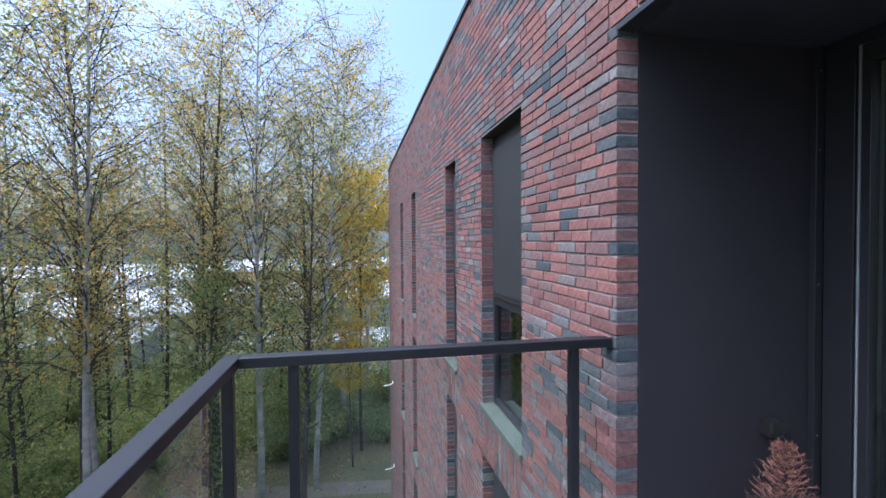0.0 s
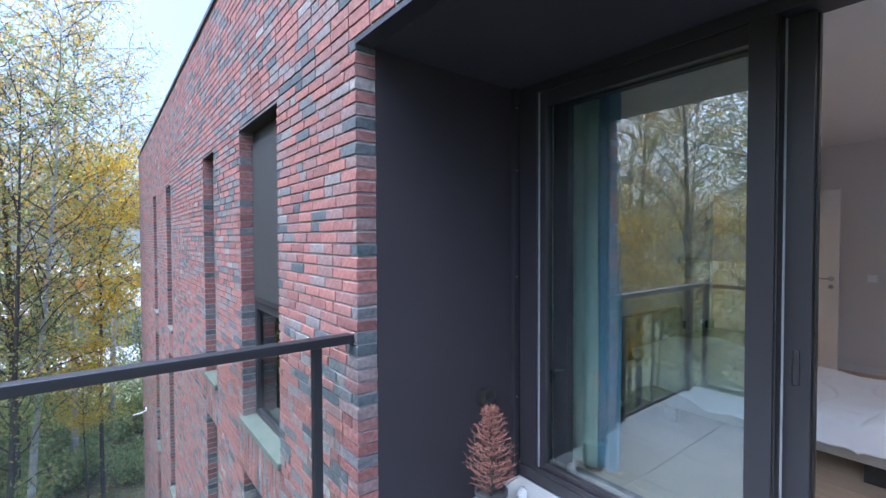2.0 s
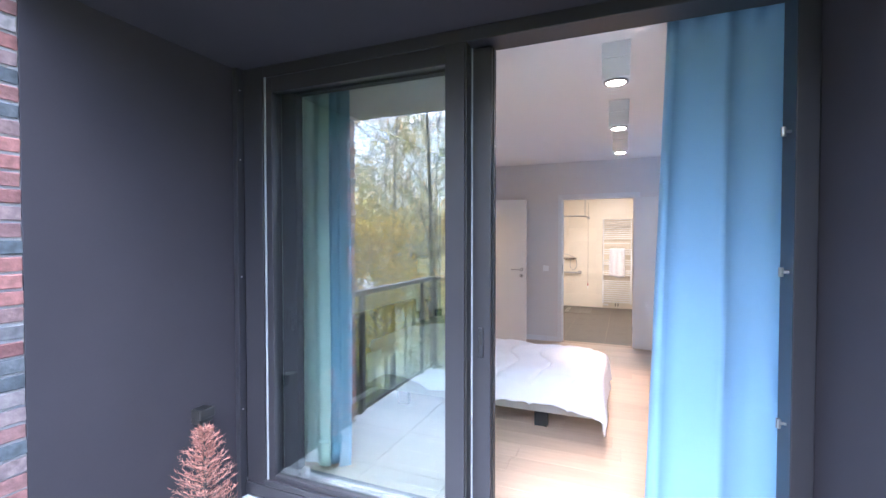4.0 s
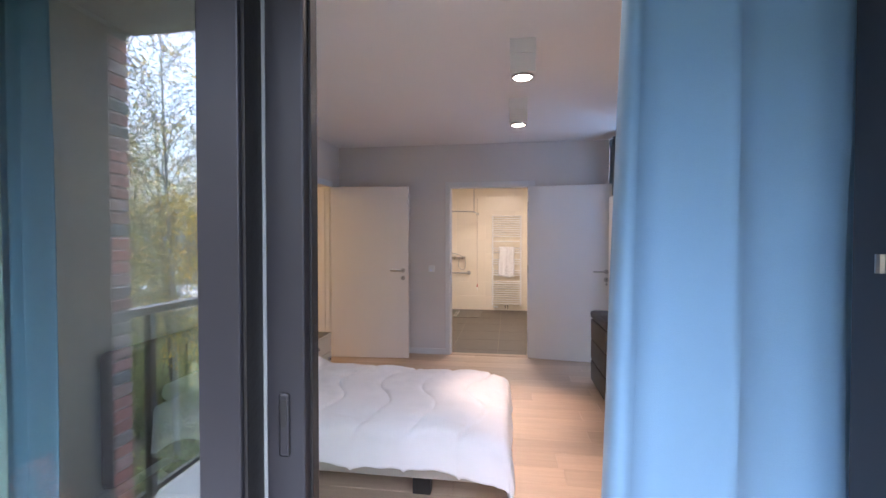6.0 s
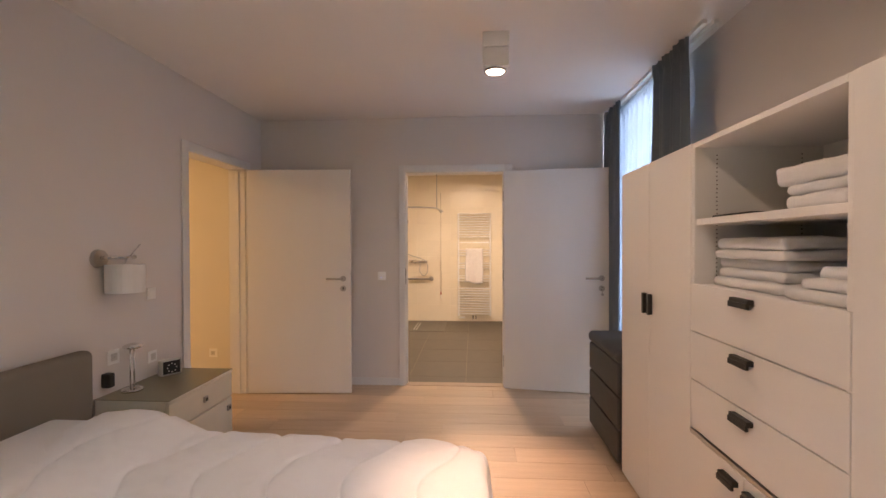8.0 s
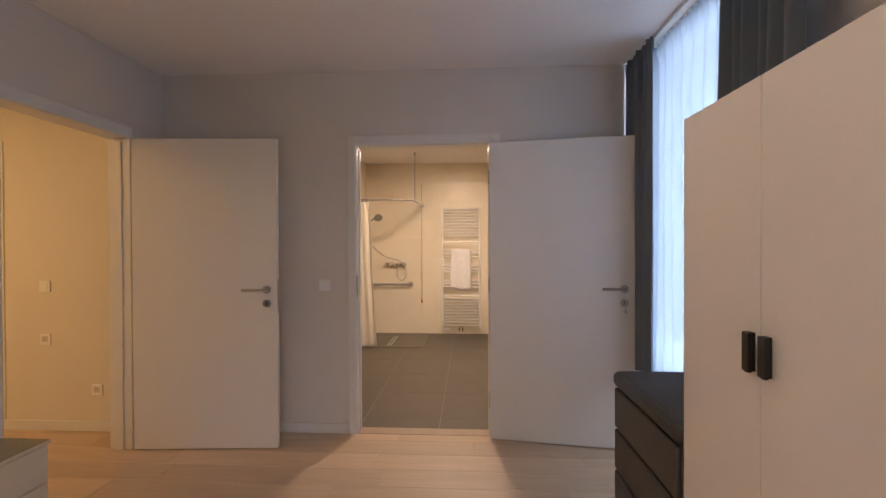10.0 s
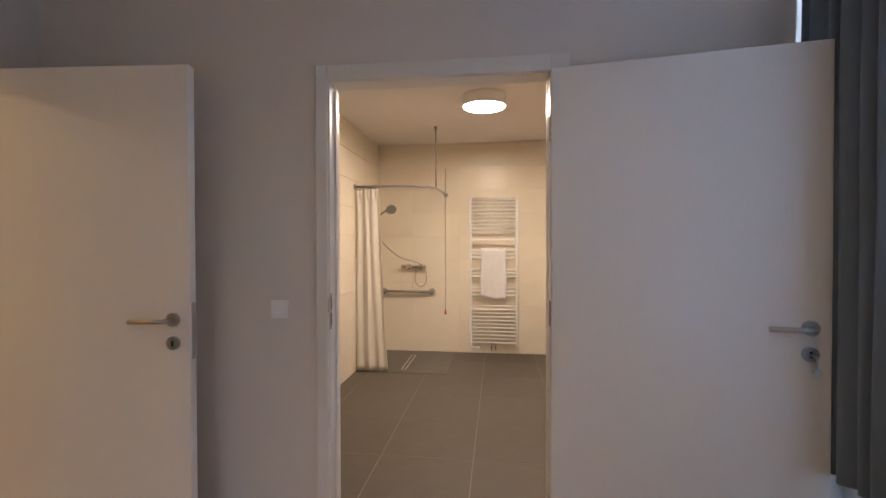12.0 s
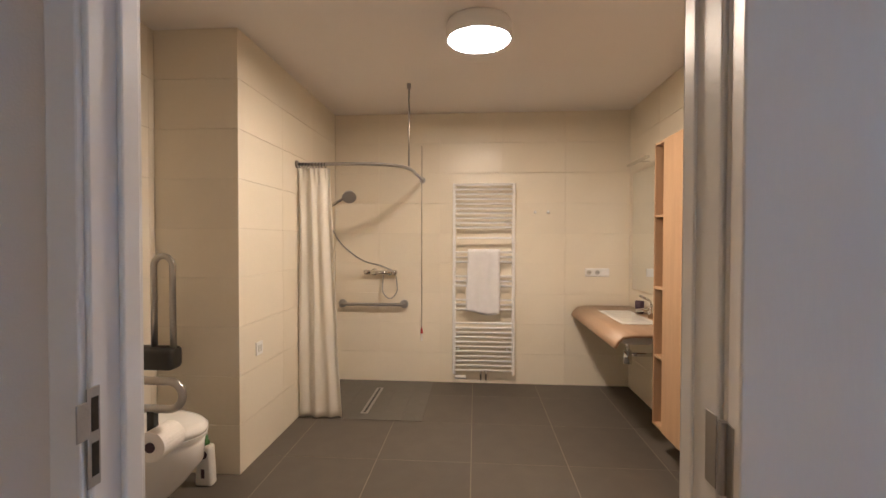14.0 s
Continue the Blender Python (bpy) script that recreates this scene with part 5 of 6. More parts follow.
cup = thing("toothbrush_cup", (11.05, -1.17, 0.757), "dark cup on the washbasin console", "cup")
b = bmesh.new()
lathe(b, (11.05, -1.17, 0.757), [(0.032, 0.0), (0.036, 0.10), (0.033, 0.10), (0.029, 0.006)])
part("cup", b, LABEL_DARK, cup, smooth=True)
sph = thing("basin_drain", (10.82, -1.0, 0.6), "chrome bottle trap under the washbasin", "drain pipe")
b = bmesh.new()
rod(b, (10.82, -1.0, 0.60), (10.82, -1.0, 0.47), 0.016, seg=12)
rod(b, (10.82, -1.0, 0.50), (10.82, -1.0, 0.40), 0.032, seg=16)
tube(b, bend([(10.82, -1.0, 0.47), (10.82, -1.12, 0.47), (10.82, BR + 0.001, 0.47)]), 0.015, 10)
part("trap", b, CHROME, sph, smooth=True)
mi = thing("mirror", (11.1, BR, 1.4), "plain frameless bathroom mirror with a small lamp above", "mirror")
B("mirror_glass", (10.62, 11.385, BR + 0.001, BR + 0.014, 0.925, 1.95), MIRROR, mi, bevel=0.002)
ml = thing("mirror_lamp", (11.05, BR, 2.0), "slim chrome mirror lamp", "wall lamp")
B("bar", (10.80, 11.25, BR + 0.09, BR + 0.115, 1.99, 2.01), CHROME, ml, bevel=0.004)
B("arm", (11.02, 11.04, BR + 0.001, BR + 0.09, 1.995, 2.005), CHROME, ml, bevel=0.002)
tc = thing("tall_cabinet", (9.8, -1.1, 0.19), "tall beech bathroom cabinet with an open shelf column", "cabinet")
KY = -0.945
B("body", (9.40, 10.058, BR + 0.001, KY - 0.02, 0.19, 1.965), BEECH, tc, bevel=0.002)
B("door", (9.40, 10.055, KY - 0.018, KY, 0.19, 1.965), BEECH, tc, "plain beech veneer door", bevel=0.002)
B("shelf_back", (10.06, 10.20, BR + 0.001, BR + 0.012, 0.19, 1.965), PLY, tc, bevel=0)
B("shelf_side", (10.185, 10.20, BR + 0.013, KY - 0.004, 0.19, 1.965), BEECH, tc, bevel=0.001)
for z in (0.19, 0.62, 1.05, 1.50, 1.95):
    B("shelf", (10.06, 10.184, BR + 0.013, KY - 0.006, z, z + 0.015), BEECH, tc, bevel=0.001)
pb = thing("waste_bin", (9.24, -0.93, 0), "slim white bathroom bin with a rounded lid", "bin")
b = bmesh.new()
lathe(b, (9.24, -0.93, 0), [(0.10, 0.0), (0.115, 0.02), (0.12, 0.36)], 28)
part("body", b, BIN_WHITE, pb, smooth=True)
b = bmesh.new()
lathe(b, (9.24, -0.93, 0), [(0.122, 0.362), (0.122, 0.40), (0.10, 0.44), (0.04, 0.455)], 28)
part("lid", b, BIN_WHITE, pb, smooth=True)

# toilet and grab rails
to = thing("toilet", (9.25, BL, 0.3), "white wall-hung toilet with a closed lid", "toilet")


def toilet_loop(z, front, half, back=BL - 0.001):
    pts = []
    for k in range(28):
        t = math.pi * k / 27
        pts.append((9.25 + half * math.cos(t), front + 0.30 - 0.30 * math.sin(t), z))
    pts += [(9.25 - half, back, z), (9.25 + half, back, z)]
    return pts


def loft(bm, loops):
    rings = [[bm.verts.new(p) for p in lp] for lp in loops]
    n = len(rings[0])
    for a, c in zip(rings, rings[1:]):
        for k in range(n):
            bm.faces.new((a[k], a[(k + 1) % n], c[(k + 1) % n], c[k]))
    bm.faces.new(rings[0][::-1])
    bm.faces.new(rings[-1])
    return bm


part("bowl", loft(bmesh.new(), [toilet_loop(0.07, 1.72, 0.10), toilet_loop(0.12, 1.64, 0.125), toilet_loop(0.22, 1.54, 0.15), toilet_loop(0.32, 1.46, 0.172), toilet_loop(0.40, 1.455, 0.18), toilet_loop(0.43, 1.45, 0.182)]), CERAMIC, to, smooth=True)
part("seat", loft(bmesh.new(), [toilet_loop(0.432, 1.445, 0.185, BL - 0.10), toilet_loop(0.450, 1.44, 0.188, BL - 0.10)]), CERAMIC, to, smooth=False)
part("lid", loft(bmesh.new(), [toilet_loop(0.4525, 1.442, 0.187, BL - 0.10), toilet_loop(0.475, 1.44, 0.188, BL - 0.10), toilet_loop(0.490, 1.455, 0.178, BL - 0.11), toilet_loop(0.495, 1.46, 0.15, BL - 0.13)]), CERAMIC, to, "closed white lid", smooth=True)


def fold_rail(x, up, label):
    d = thing("folding_grab_rail", (x, BL, 0.78), label, "grab rail")
    B("wall_plate", (x - 0.055, x + 0.055, BL - 0.012, BL - 0.0005, 0.66, 0.90), STEEL, d, bevel=0.003)
    B("hinge_block", (x - 0.055, x + 0.055, BL - 0.27, BL - 0.013, 0.665, 0.785), BLACK, d, "black plastic hinge block", bevel=0.03, seg=4, smooth=True)
    b = bmesh.new()
    if up:
        line = [(x, BL - 0.14, 0.76), (x, BL - 0.14, 1.215), (x, BL - 0.245, 1.215), (x, BL - 0.245, 0.72)]
    else:
        line = [(x, BL - 0.10, 0.80), (x, 1.375, 0.80), (x, 1.375, 0.69), (x, BL - 0.16, 0.69)]
    pts = [Vector(line[0])]
    p0, p1, p2, p3 = (Vector(p) for p in line)
    c, ax, ay = (p1 + p2) / 2, (p1 - p2) / 2, (p1 - p0).normalized() * ((p1 - p2).length / 2)
    pts = [p0] + [c + ax * math.cos(t) + ay * math.sin(t) for t in (math.pi * k / 12 for k in range(13))] + [p3]
    tube(b, pts, 0.016, 12)
    part("rail", b, STEEL, d, smooth=True)
    return d


fold_rail(9.53, True, "steel folding grab rail, folded up by the toilet")
fr = fold_rail(8.93, False, "steel folding grab rail, lowered beside the toilet")
tp = thing("toilet_roll", (8.93, 1.42, 0.60), "white toilet roll on a rail holder", "toilet roll")
b = bmesh.new()
rod(b, (8.99, 1.41, 0.565), (8.87, 1.41, 0.565), 0.058, seg=28)
part("roll", b, PAPER, tp, smooth=False)
b = bmesh.new()
rod(b, (8.865, 1.41, 0.565), (8.8685, 1.41, 0.565), 0.020, seg=16)
part("core", b, LABEL_DARK, tp)
B("holder", (8.915, 8.945, 1.43, 1.46, 0.565, 0.685), BLACK, tp, "black holder clip", bevel=0.004)
cb = thing("cleaner_bottle", (9.62, 1.66, 0), "white cleaner bottle with green cap standing on the tiles", "bottle")
b = bmesh.new()
box(b, 9.59, 9.65, 1.615, 1.715, 0.0, 0.225, 0.018, 4)
for v in b.verts:
    k = v.co.z / 0.225
    w = 1.0 - 0.28 * max(0, (k - 0.45) / 0.55) - 0.10 * math.exp(-((k - 0.35) / 0.15) ** 2)
    v.co.y = 1.665 + (v.co.y - 1.665) * w
part("body", b, BOTTLE, cb, smooth=True)
b = bmesh.new()
lathe(b, (9.62, 1.665, 0.225), [(0.020, 0.0), (0.020, 0.018), (0.012, 0.024), (0.011, 0.05)])
part("cap", b, GREEN_CAP, cb, "green cap", smooth=True)
b = bmesh.new()
rod(b, (9.5895, 1.665, 0.178), (9.5885, 1.665, 0.178), 0.024, seg=20)
part("label", b, LABEL_DARK, cb, "round dark label")
B("label_line", (9.5875, 9.5885, 1.655, 1.675, 0.05, 0.10), LABEL_DARK, cb, bevel=0)

# shower floor
dg = thing("shower_drain", (10.97, 1.045, 0), "steel linear shower drain in the floor", "drain")
B("frame", (10.67, 11.28, 1.015, 1.075, -0.004, 0.0055), STEEL, dg, bevel=0.001)
B("slot", (10.69, 11.26, 1.036, 1.054, 0.0056, 0.0062), BLACK, dg, bevel=0)

# ---- balcony things ----
ob_ = thing("wall_outlet_box", (3.15, 2.109, 0.52), "small black outdoor socket box on the cladding", "socket")
B("box", (3.11, 3.195, 2.045, 2.1095, 0.475, 0.555), BLACK, ob_, bevel=0.006)
B("cover", (3.107, 3.198, 2.030, 2.044, 0.505, 0.56), BLACK, ob_, bevel=0.004)
PT = (2.99, 1.86)
dt = thing("potted_conifer", (PT[0], PT[1], BZ), "dead rust-brown dwarf conifer in a grey pot", "potted plant")
b = bmesh.new()
lathe(b, (PT[0], PT[1], BZ), [(0.065, 0.0), (0.085, 0.17), (0.095, 0.175), (0.095, 0.195), (0.083, 0.195), (0.078, 0.165), (0.01, 0.16)], 28)
part("pot", b, POT, dt, smooth=False)
rng = random.Random(11)
nv, nf = [], []
tw = bmesh.new()
tz0 = BZ + 0.16
tube(tw, [(PT[0], PT[1], tz0), (PT[0] + 0.004, PT[1], tz0 + 0.3), (PT[0], PT[1] + 0.004, tz0 + 0.53)], 0.009, 6, 0.002)
for k in range(150):
    h = 0.03 + 0.49 * (k / 150)
    ang = k * 2.399 + rng.uniform(-0.3, 0.3)
    reach = (0.155 * (1 - h / 0.55) ** 0.75 + 0.012) * rng.uniform(0.7, 1.15)
    a = Vector((PT[0], PT[1], tz0 + h - 0.02))
    c = a + Vector((math.cos(ang) * reach, math.sin(ang) * reach, reach * rng.uniform(0.45, 0.95)))
    tube(tw, [a, (a + c) / 2 + Vector((0, 0, -0.008)), c], 0.0022, 4, 0.0008)
    for j in range(34):
        t = 0.15 + 0.85 * j / 33
        p = a.lerp(c, t)
        d = Vector((rng.gauss(0, 1), rng.gauss(0, 1), rng.gauss(0.3, 1))).normalized() * rng.uniform(0.010, 0.022) + (c - a).normalized() * 0.012
        s = d.cross(Vector((rng.gauss(0, 1), rng.gauss(0, 1), rng.gauss(0, 1)))).normalized() * 0.0017
        n = len(nv)
        nv += [p - s, p + s, p + d]
        nf.append((n, n + 1, n + 2))
part("twig_frame", tw, BARK, dt)
off = Vector(dt.location)
me = bpy.data.meshes.new("needles")
me.from_pydata([v - off for v in nv], [], nf)
me.materials.append(DRY_NEEDLE)
nd = new("needles", me)
nd.parent = dt
tagged(nd, "dry rust-brown needles")
fg = bmesh.new()
box(fg, 3.228, 3.272, 1.838, 1.882, -0.08, -0.020, 0.008, 3)
box(fg, 3.236, 3.264, 1.846, 1.874, -0.022, -0.008, 0.006, 2)
box(fg, 3.215, 3.232, 1.848, 1.872, -0.050, -0.028, 0.005, 2)
tagged(part("figurine", fg, FIGURE, smooth=True), "small white ceramic figurine on the window ledge", "figurine")
for k, (lx, ly, la, lm) in enumerate(((3.33, 1.93, 20, LITTER), (3.40, 1.52, 70, BARK), (3.36, 1.20, 130, BARK), (2.95, 1.70, 10, LITTER))):
    lf = bmesh.new()
    sheet(lf, 6, 4, lambda u, v: (0.05 * (u - 0.5), 0.030 * (v - 0.5) * math.sin(math.pi * (0.08 + 0.84 * u)), 0.004 + 0.012 * (v - 0.5) ** 2 + 0.008 * u * u))
    lo = thick(part("dry_leaf", lf, lm), 0.0008)
    lo.matrix_world = pose(lx, ly, (-0.08 if lx > 3.1 else BZ) - 0.002, 0, 0, la)
    tagged(lo, "curled dry brown leaf lying by the window", "leaf", group="dry leaves")

for wy, wz in ((15.4, -3.5), (15.2, -6.3)):
    aw = thing("awning_arm", (FX, wy, wz), "white metal awning arm fixed to the far brick wall", "awning arm", group="far awning arms")
    b = bmesh.new()
    tube(b, bend([(FX - 0.001, wy, wz + 0.10), (FX - 0.10, wy, wz + 0.03), (FX - 0.34, wy, wz)]), 0.018, 6)
    part("arm", b, PLASTIC, aw)
    B("bracket", (FX - 0.05, FX - 0.005, wy - 0.04, wy + 0.04, wz + 0.06, wz + 0.15), PLASTIC, aw, bevel=0.01)

# ---- outdoors ----
gb = bmesh.new()
sheet(gb, 60, 60, lambda u, v: (-400 + 800 * u, -400 + 800 * v, GZ))
tagged(part("ground", gb, GRASS), "autumn lawn and woodland ground with fallen leaves", "ground", kind="structure")
pb_ = bmesh.new()
sheet(pb_, 40, 1, lambda u, v: (-22 + 30 * u, 18.5 + 1.1 * v + 1.6 * math.sin(3.0 * u) + 0.15 * noise.noise(Vector((u * 9, v, 0))), GZ + 0.012))
tagged(part("footpath", pb_, PATH_SOIL), "narrow trodden footpath through the grass", "path", kind="structure")


yb = bmesh.new()
sheet(yb, 30, 16, lambda u, v: (-95 + 140 * u, 50 + 75 * v + 2.5 * noise.noise(Vector((u * 6, v, 3))) * (1 if v < 0.5 else 0), GZ + 0.02))
tagged(part("yard", yb, mat("pale_yard_concrete", (0.50, 0.52, 0.55), 0.8, vary=0.15, scale=0.15, bump=0.2, fine=6)), "pale concrete yard behind the wood", "yard", kind="structure")


def mesh_of(name, verts, faces, material, parent, label=""):
    me = bpy.data.meshes.new(name)
    me.from_pydata(verts, [], faces)
    me.materials.append(material)
    ob = new(name, me)
    ob.parent = parent
    return tagged(ob, label)


def leaves(points, size, rng, spread):
    """Small pointed leaves strewn round the given points."""
    n = len(points)
    p = np.asarray(points) + rng.normal(0, spread, (n, 3))
    d = rng.normal(0, 1, (n, 3))
    d[:, 2] -= 0.5
    d /= np.linalg.norm(d, axis=1, keepdims=True)
    s = np.cross(d, rng.normal(0, 1, (n, 3)))
    s /= np.linalg.norm(s, axis=1, keepdims=True) + 1e-9
    sz = size * rng.uniform(0.6, 1.4, (n, 1))
    v = np.stack([p, p + d * sz + s * sz * 0.45, p + d * sz - s * sz * 0.45], 1).reshape(-1, 3)
    f = np.arange(3 * n).reshape(-1, 3)
    return v.tolist(), f.tolist()


def tree(seed, height, reach, limbs, bark, leaf, leaf_n, leaf_size, label, low=0.25, r0=0.13, lean=0.4):
    rng = np.random.default_rng(seed)
    d = thing("tree", (0, 0, 0), label, "tree", group="trees beside the building")
    bm = bmesh.new()
    ph = rng.uniform(0, 6.28, 4)
    n = 14
    line = [Vector((lean * (k / n) ** 1.5 * math.cos(ph[0]) + 0.16 * math.sin(3 * k / n + ph[1]), lean * (k / n) ** 1.5 * math.sin(ph[0]) + 0.16 * math.sin(4 * k / n + ph[2]), height * k / n)) for k in range(n + 1)]
    tube(bm, line, r0, 8, 0.012)
    part("trunk", bm, bark, d, smooth=True)
    lb = bmesh.new()
    pts = []
    for i in range(limbs):
        h = low + (0.97 - low) * ((i + rng.uniform(0, 0.8)) / limbs)
        k = min(n - 1, int(h * n))
        a = line[k].lerp(line[k + 1], h * n - k)
        ang = i * 2.4 + rng.uniform(-0.5, 0.5)
        ln = reach * (0.30 + 0.52 * math.sin(0.4 + 2.5 * (h - low) / (1 - low))) * rng.uniform(0.6, 1.15)
        up = rng.uniform(0.4, 1.8)
        dr = Vector((math.cos(ang), math.sin(ang), up)).normalized()
        seg = [a]
        for j in range(1, 6):
            q = seg[-1] + dr * ln / 5
            q += Vector(rng.normal(0, 0.05 * ln / 2, 3))
            seg.append(q)
            dr = (dr + Vector((0, 0, 0.10 - 0.07 * j))).normalized()
        tube(lb, seg, max(0.016, r0 * 0.36 * (1.1 - h)), 4, 0.007)
        for j in range(1, 6):
            for w in range(3):
                tdir = (dr + Vector(rng.normal(0, 0.75, 3))).normalized()
                tl = ln * rng.uniform(0.16, 0.36)
                e = seg[j] + tdir * tl + Vector((0, 0, -0.12 * tl))
                tube(lb, [seg[j], e], 0.010, 3, 0.004)
                pts += [seg[j].lerp(e, u) for u in (0.35, 0.6, 0.8, 1.0)]
    part("branch_frame", lb, bark if bark is BARK else TWIG, d)
    pts = np.array([list(p) for p in pts])
    wgt = rng.uniform(0, 1, len(pts)) ** 4.5
    wgt /= wgt.sum()
    pick = pts[rng.choice(len(pts), leaf_n, p=wgt)]
    v, f = leaves(pick, leaf_size, rng, 0.26)
    mesh_of("crown", v, f, leaf, d)
    return d


TWIG = mat("birch_twig", (0.075, 0.062, 0.055), 0.9, vary=0.2)
KINDS = [
    tree(1, 20.5, 4.8, 54, BIRCH, LEAF_GOLD, 8000, 0.085, "tall white-barked birch with thin golden autumn leaves", 0.30, 0.14),
    tree(2, 19.0, 4.4, 50, BIRCH, LEAF_GOLD, 7000, 0.085, "tall slender birch with yellow and olive leaves", 0.30, 0.12, 0.9),
    tree(3, 17.5, 4.6, 46, BARK, LEAF_OLIVE, 5500, 0.090, "slender grey-barked tree with sparse olive leaves", 0.22, 0.12, 0.7),
    tree(4, 15.0, 4.2, 40, BARK, LEAF_OLIVE, 3600, 0.085, "thin dark tree with few yellowing leaves", 0.18, 0.10, 1.2),
    tree(5, 18.0, 3.6, 30, BARK, LEAF_GOLD, 1800, 0.080, "thin dark-stemmed tree with scattered gold leaves", 0.35, 0.11, 0.8),
    tree(6, 9.0, 3.2, 36, BARK, LEAF_GREEN, 6500, 0.100, "low understorey tree with dull green leaves", 0.08, 0.06, 0.5),
    tree(7, 13.0, 3.4, 40, BARK, LEAF_BRIGHT, 8000, 0.105, "young tree with dense bright yellow foliage", 0.50, 0.08, 0.3),
    tree(8, 22.0, 5.6, 40, BARK, LEAF_GOLD, 7500, 0.10, "tall broad grey-trunked tree with gold crown", 0.35, 0.19, 1.0),
]
BUSHES = []
for seed, leaf, lab in ((21, LEAF_GREEN, "dense green shrub at the wood's edge"), (22, LEAF_OLIVE, "loose olive-yellow shrub under the trees"), (23, LEAF_GREEN, "dark bramble thicket on the ground")):
    rng = np.random.default_rng(seed)
    d = thing("bush", (0, 0, 0), lab, "bush", group="undergrowth shrubs")
    bm = bmesh.new()
    pts = []
    for i in range(34):
        ang, ln = rng.uniform(0, 6.28), rng.uniform(0.8, 2.3)
        e = Vector((math.cos(ang) * ln * 0.75, math.sin(ang) * ln * 0.75, ln * rng.uniform(0.4, 1.1)))
        a = Vector((math.cos(ang) * 0.15, math.sin(ang) * 0.15, 0))
        tube(bm, [a, a.lerp(e, 0.5) + Vector((0, 0, 0.15)), e], 0.012, 3, 0.004)
        pts += [a.lerp(e, u) for u in (0.3, 0.45, 0.6, 0.7, 0.8, 0.9, 1.0)]
    part("stems", bm, BARK, d)
    pts = np.array([list(p) for p in pts])
    v, f = leaves(pts[rng.integers(0, len(pts), 4200)], 0.115, rng, 0.22)
    mesh_of("foliage", v, f, leaf, d)
    BUSHES.append(d)
rng = random.Random(77)
spots = []


def far_enough(x, y, gap):
    return all((x - a) ** 2 + (y - c) ** 2 > gap * gap for a, c in spots)


def plant(kinds, x, y, lo, hi):
    k = rng.choice(kinds)
    s = rng.uniform(lo, hi)
    copy_thing(k, Matrix.Translation((x, y, GZ)) @ Matrix.Rotation(rng.uniform(0, 6.28), 4, "Z") @ Matrix.Scale(s, 4))


HERE = [(-7.5, 16.6, 0, 1.02), (-7.9, 17.3, 1, 1.0), (-2.9, 19.4, 0, 1.05), (-0.6, 20.6, 1, 1.06), (-4.9, 20.6, 7, 0.92), (1.3, 23.6, 6, 1.12), (0.7, 22.2, 6, 0.55), (0.4, 27.0, 0, 1.12), (1.7, 30.5, 1, 1.15), (-1.4, 24.5, 7, 0.88),
        (-9.9, 15.2, 2, 1.1), (-11.3, 13.2, 0, 1.0), (-6.0, 22.0, 2, 1.05), (-9.3, 19.8, 7, 0.95), (-3.6, 23.4, 3, 1.1), (-12.2, 7.6, 7, 0.98), (-13.2, 10.4, 7, 0.92), (-10.6, 5.0, 2, 1.05)]
for x, y, k, s in HERE:
    spots.append((x, y))
    copy_thing(KINDS[k], Matrix.Translation((x, y, GZ)) @ Matrix.Rotation(x * 3.1, 4, "Z") @ Matrix.Scale(s, 4))
n0 = len(spots)
for _ in range(4000):
    x, y = rng.uniform(-26, 6), rng.uniform(15, 36)
    if len(spots) < n0 + 66 and not (x > -0.4 and y < 22) and not (x > 1.6 and y < 28) and far_enough(x, y, 1.7) and math.hypot(x, y) > 18:
        spots.append((x, y))
        plant(KINDS[:6] + KINDS[2:4] if y < 23 else KINDS[:3] + KINDS[4:6] * 2 if y < 27 else KINDS[4:6], x, y, 0.85, 1.1)
n0 = len(spots)
for _ in range(900):
    x, y = rng.uniform(-27, -10), rng.uniform(-14, 14)
    if len(spots) < n0 + 36 and far_enough(x, y, 2.3):
        spots.append((x, y))
        plant(KINDS[:3] + KINDS[5:], x, y, 0.85, 1.1)
for _ in range(90):
    x, y = rng.uniform(-26, 5), rng.uniform(19.5, 34)
    if y > 24.0 or x < -9:
        plant(BUSHES, x, y, 0.8, 1.5)
for _ in range(40):
    plant(BUSHES, rng.uniform(-24, -9), rng.uniform(-12, 14), 0.9, 1.8)
for k in KINDS + BUSHES:
    for o in (*k.children_recursive, k):
        bpy.data.objects.remove(o)
lr = np.random.default_rng(5)
LN = 60000
lp = np.column_stack([lr.uniform(-24, 6, LN), lr.uniform(9, 34, LN), np.full(LN, GZ + 0.03)])
keep = lr.uniform(0, 1, LN) < 0.35 + 0.65 * (np.sin(lp[:, 0] * 0.9) * np.sin(lp[:, 1] * 0.8 + 1.0) > -0.1) * (lp[:, 1] > 20)
v, f = leaves(lp[keep], 0.085, lr, 0.02)
mesh_of("leaf_litter", v, f, LITTER, None)
tagged(bpy.data.objects["leaf_litter"], "brown and yellow fallen leaves strewn on the grass", "fallen leaves", kind="stuff")


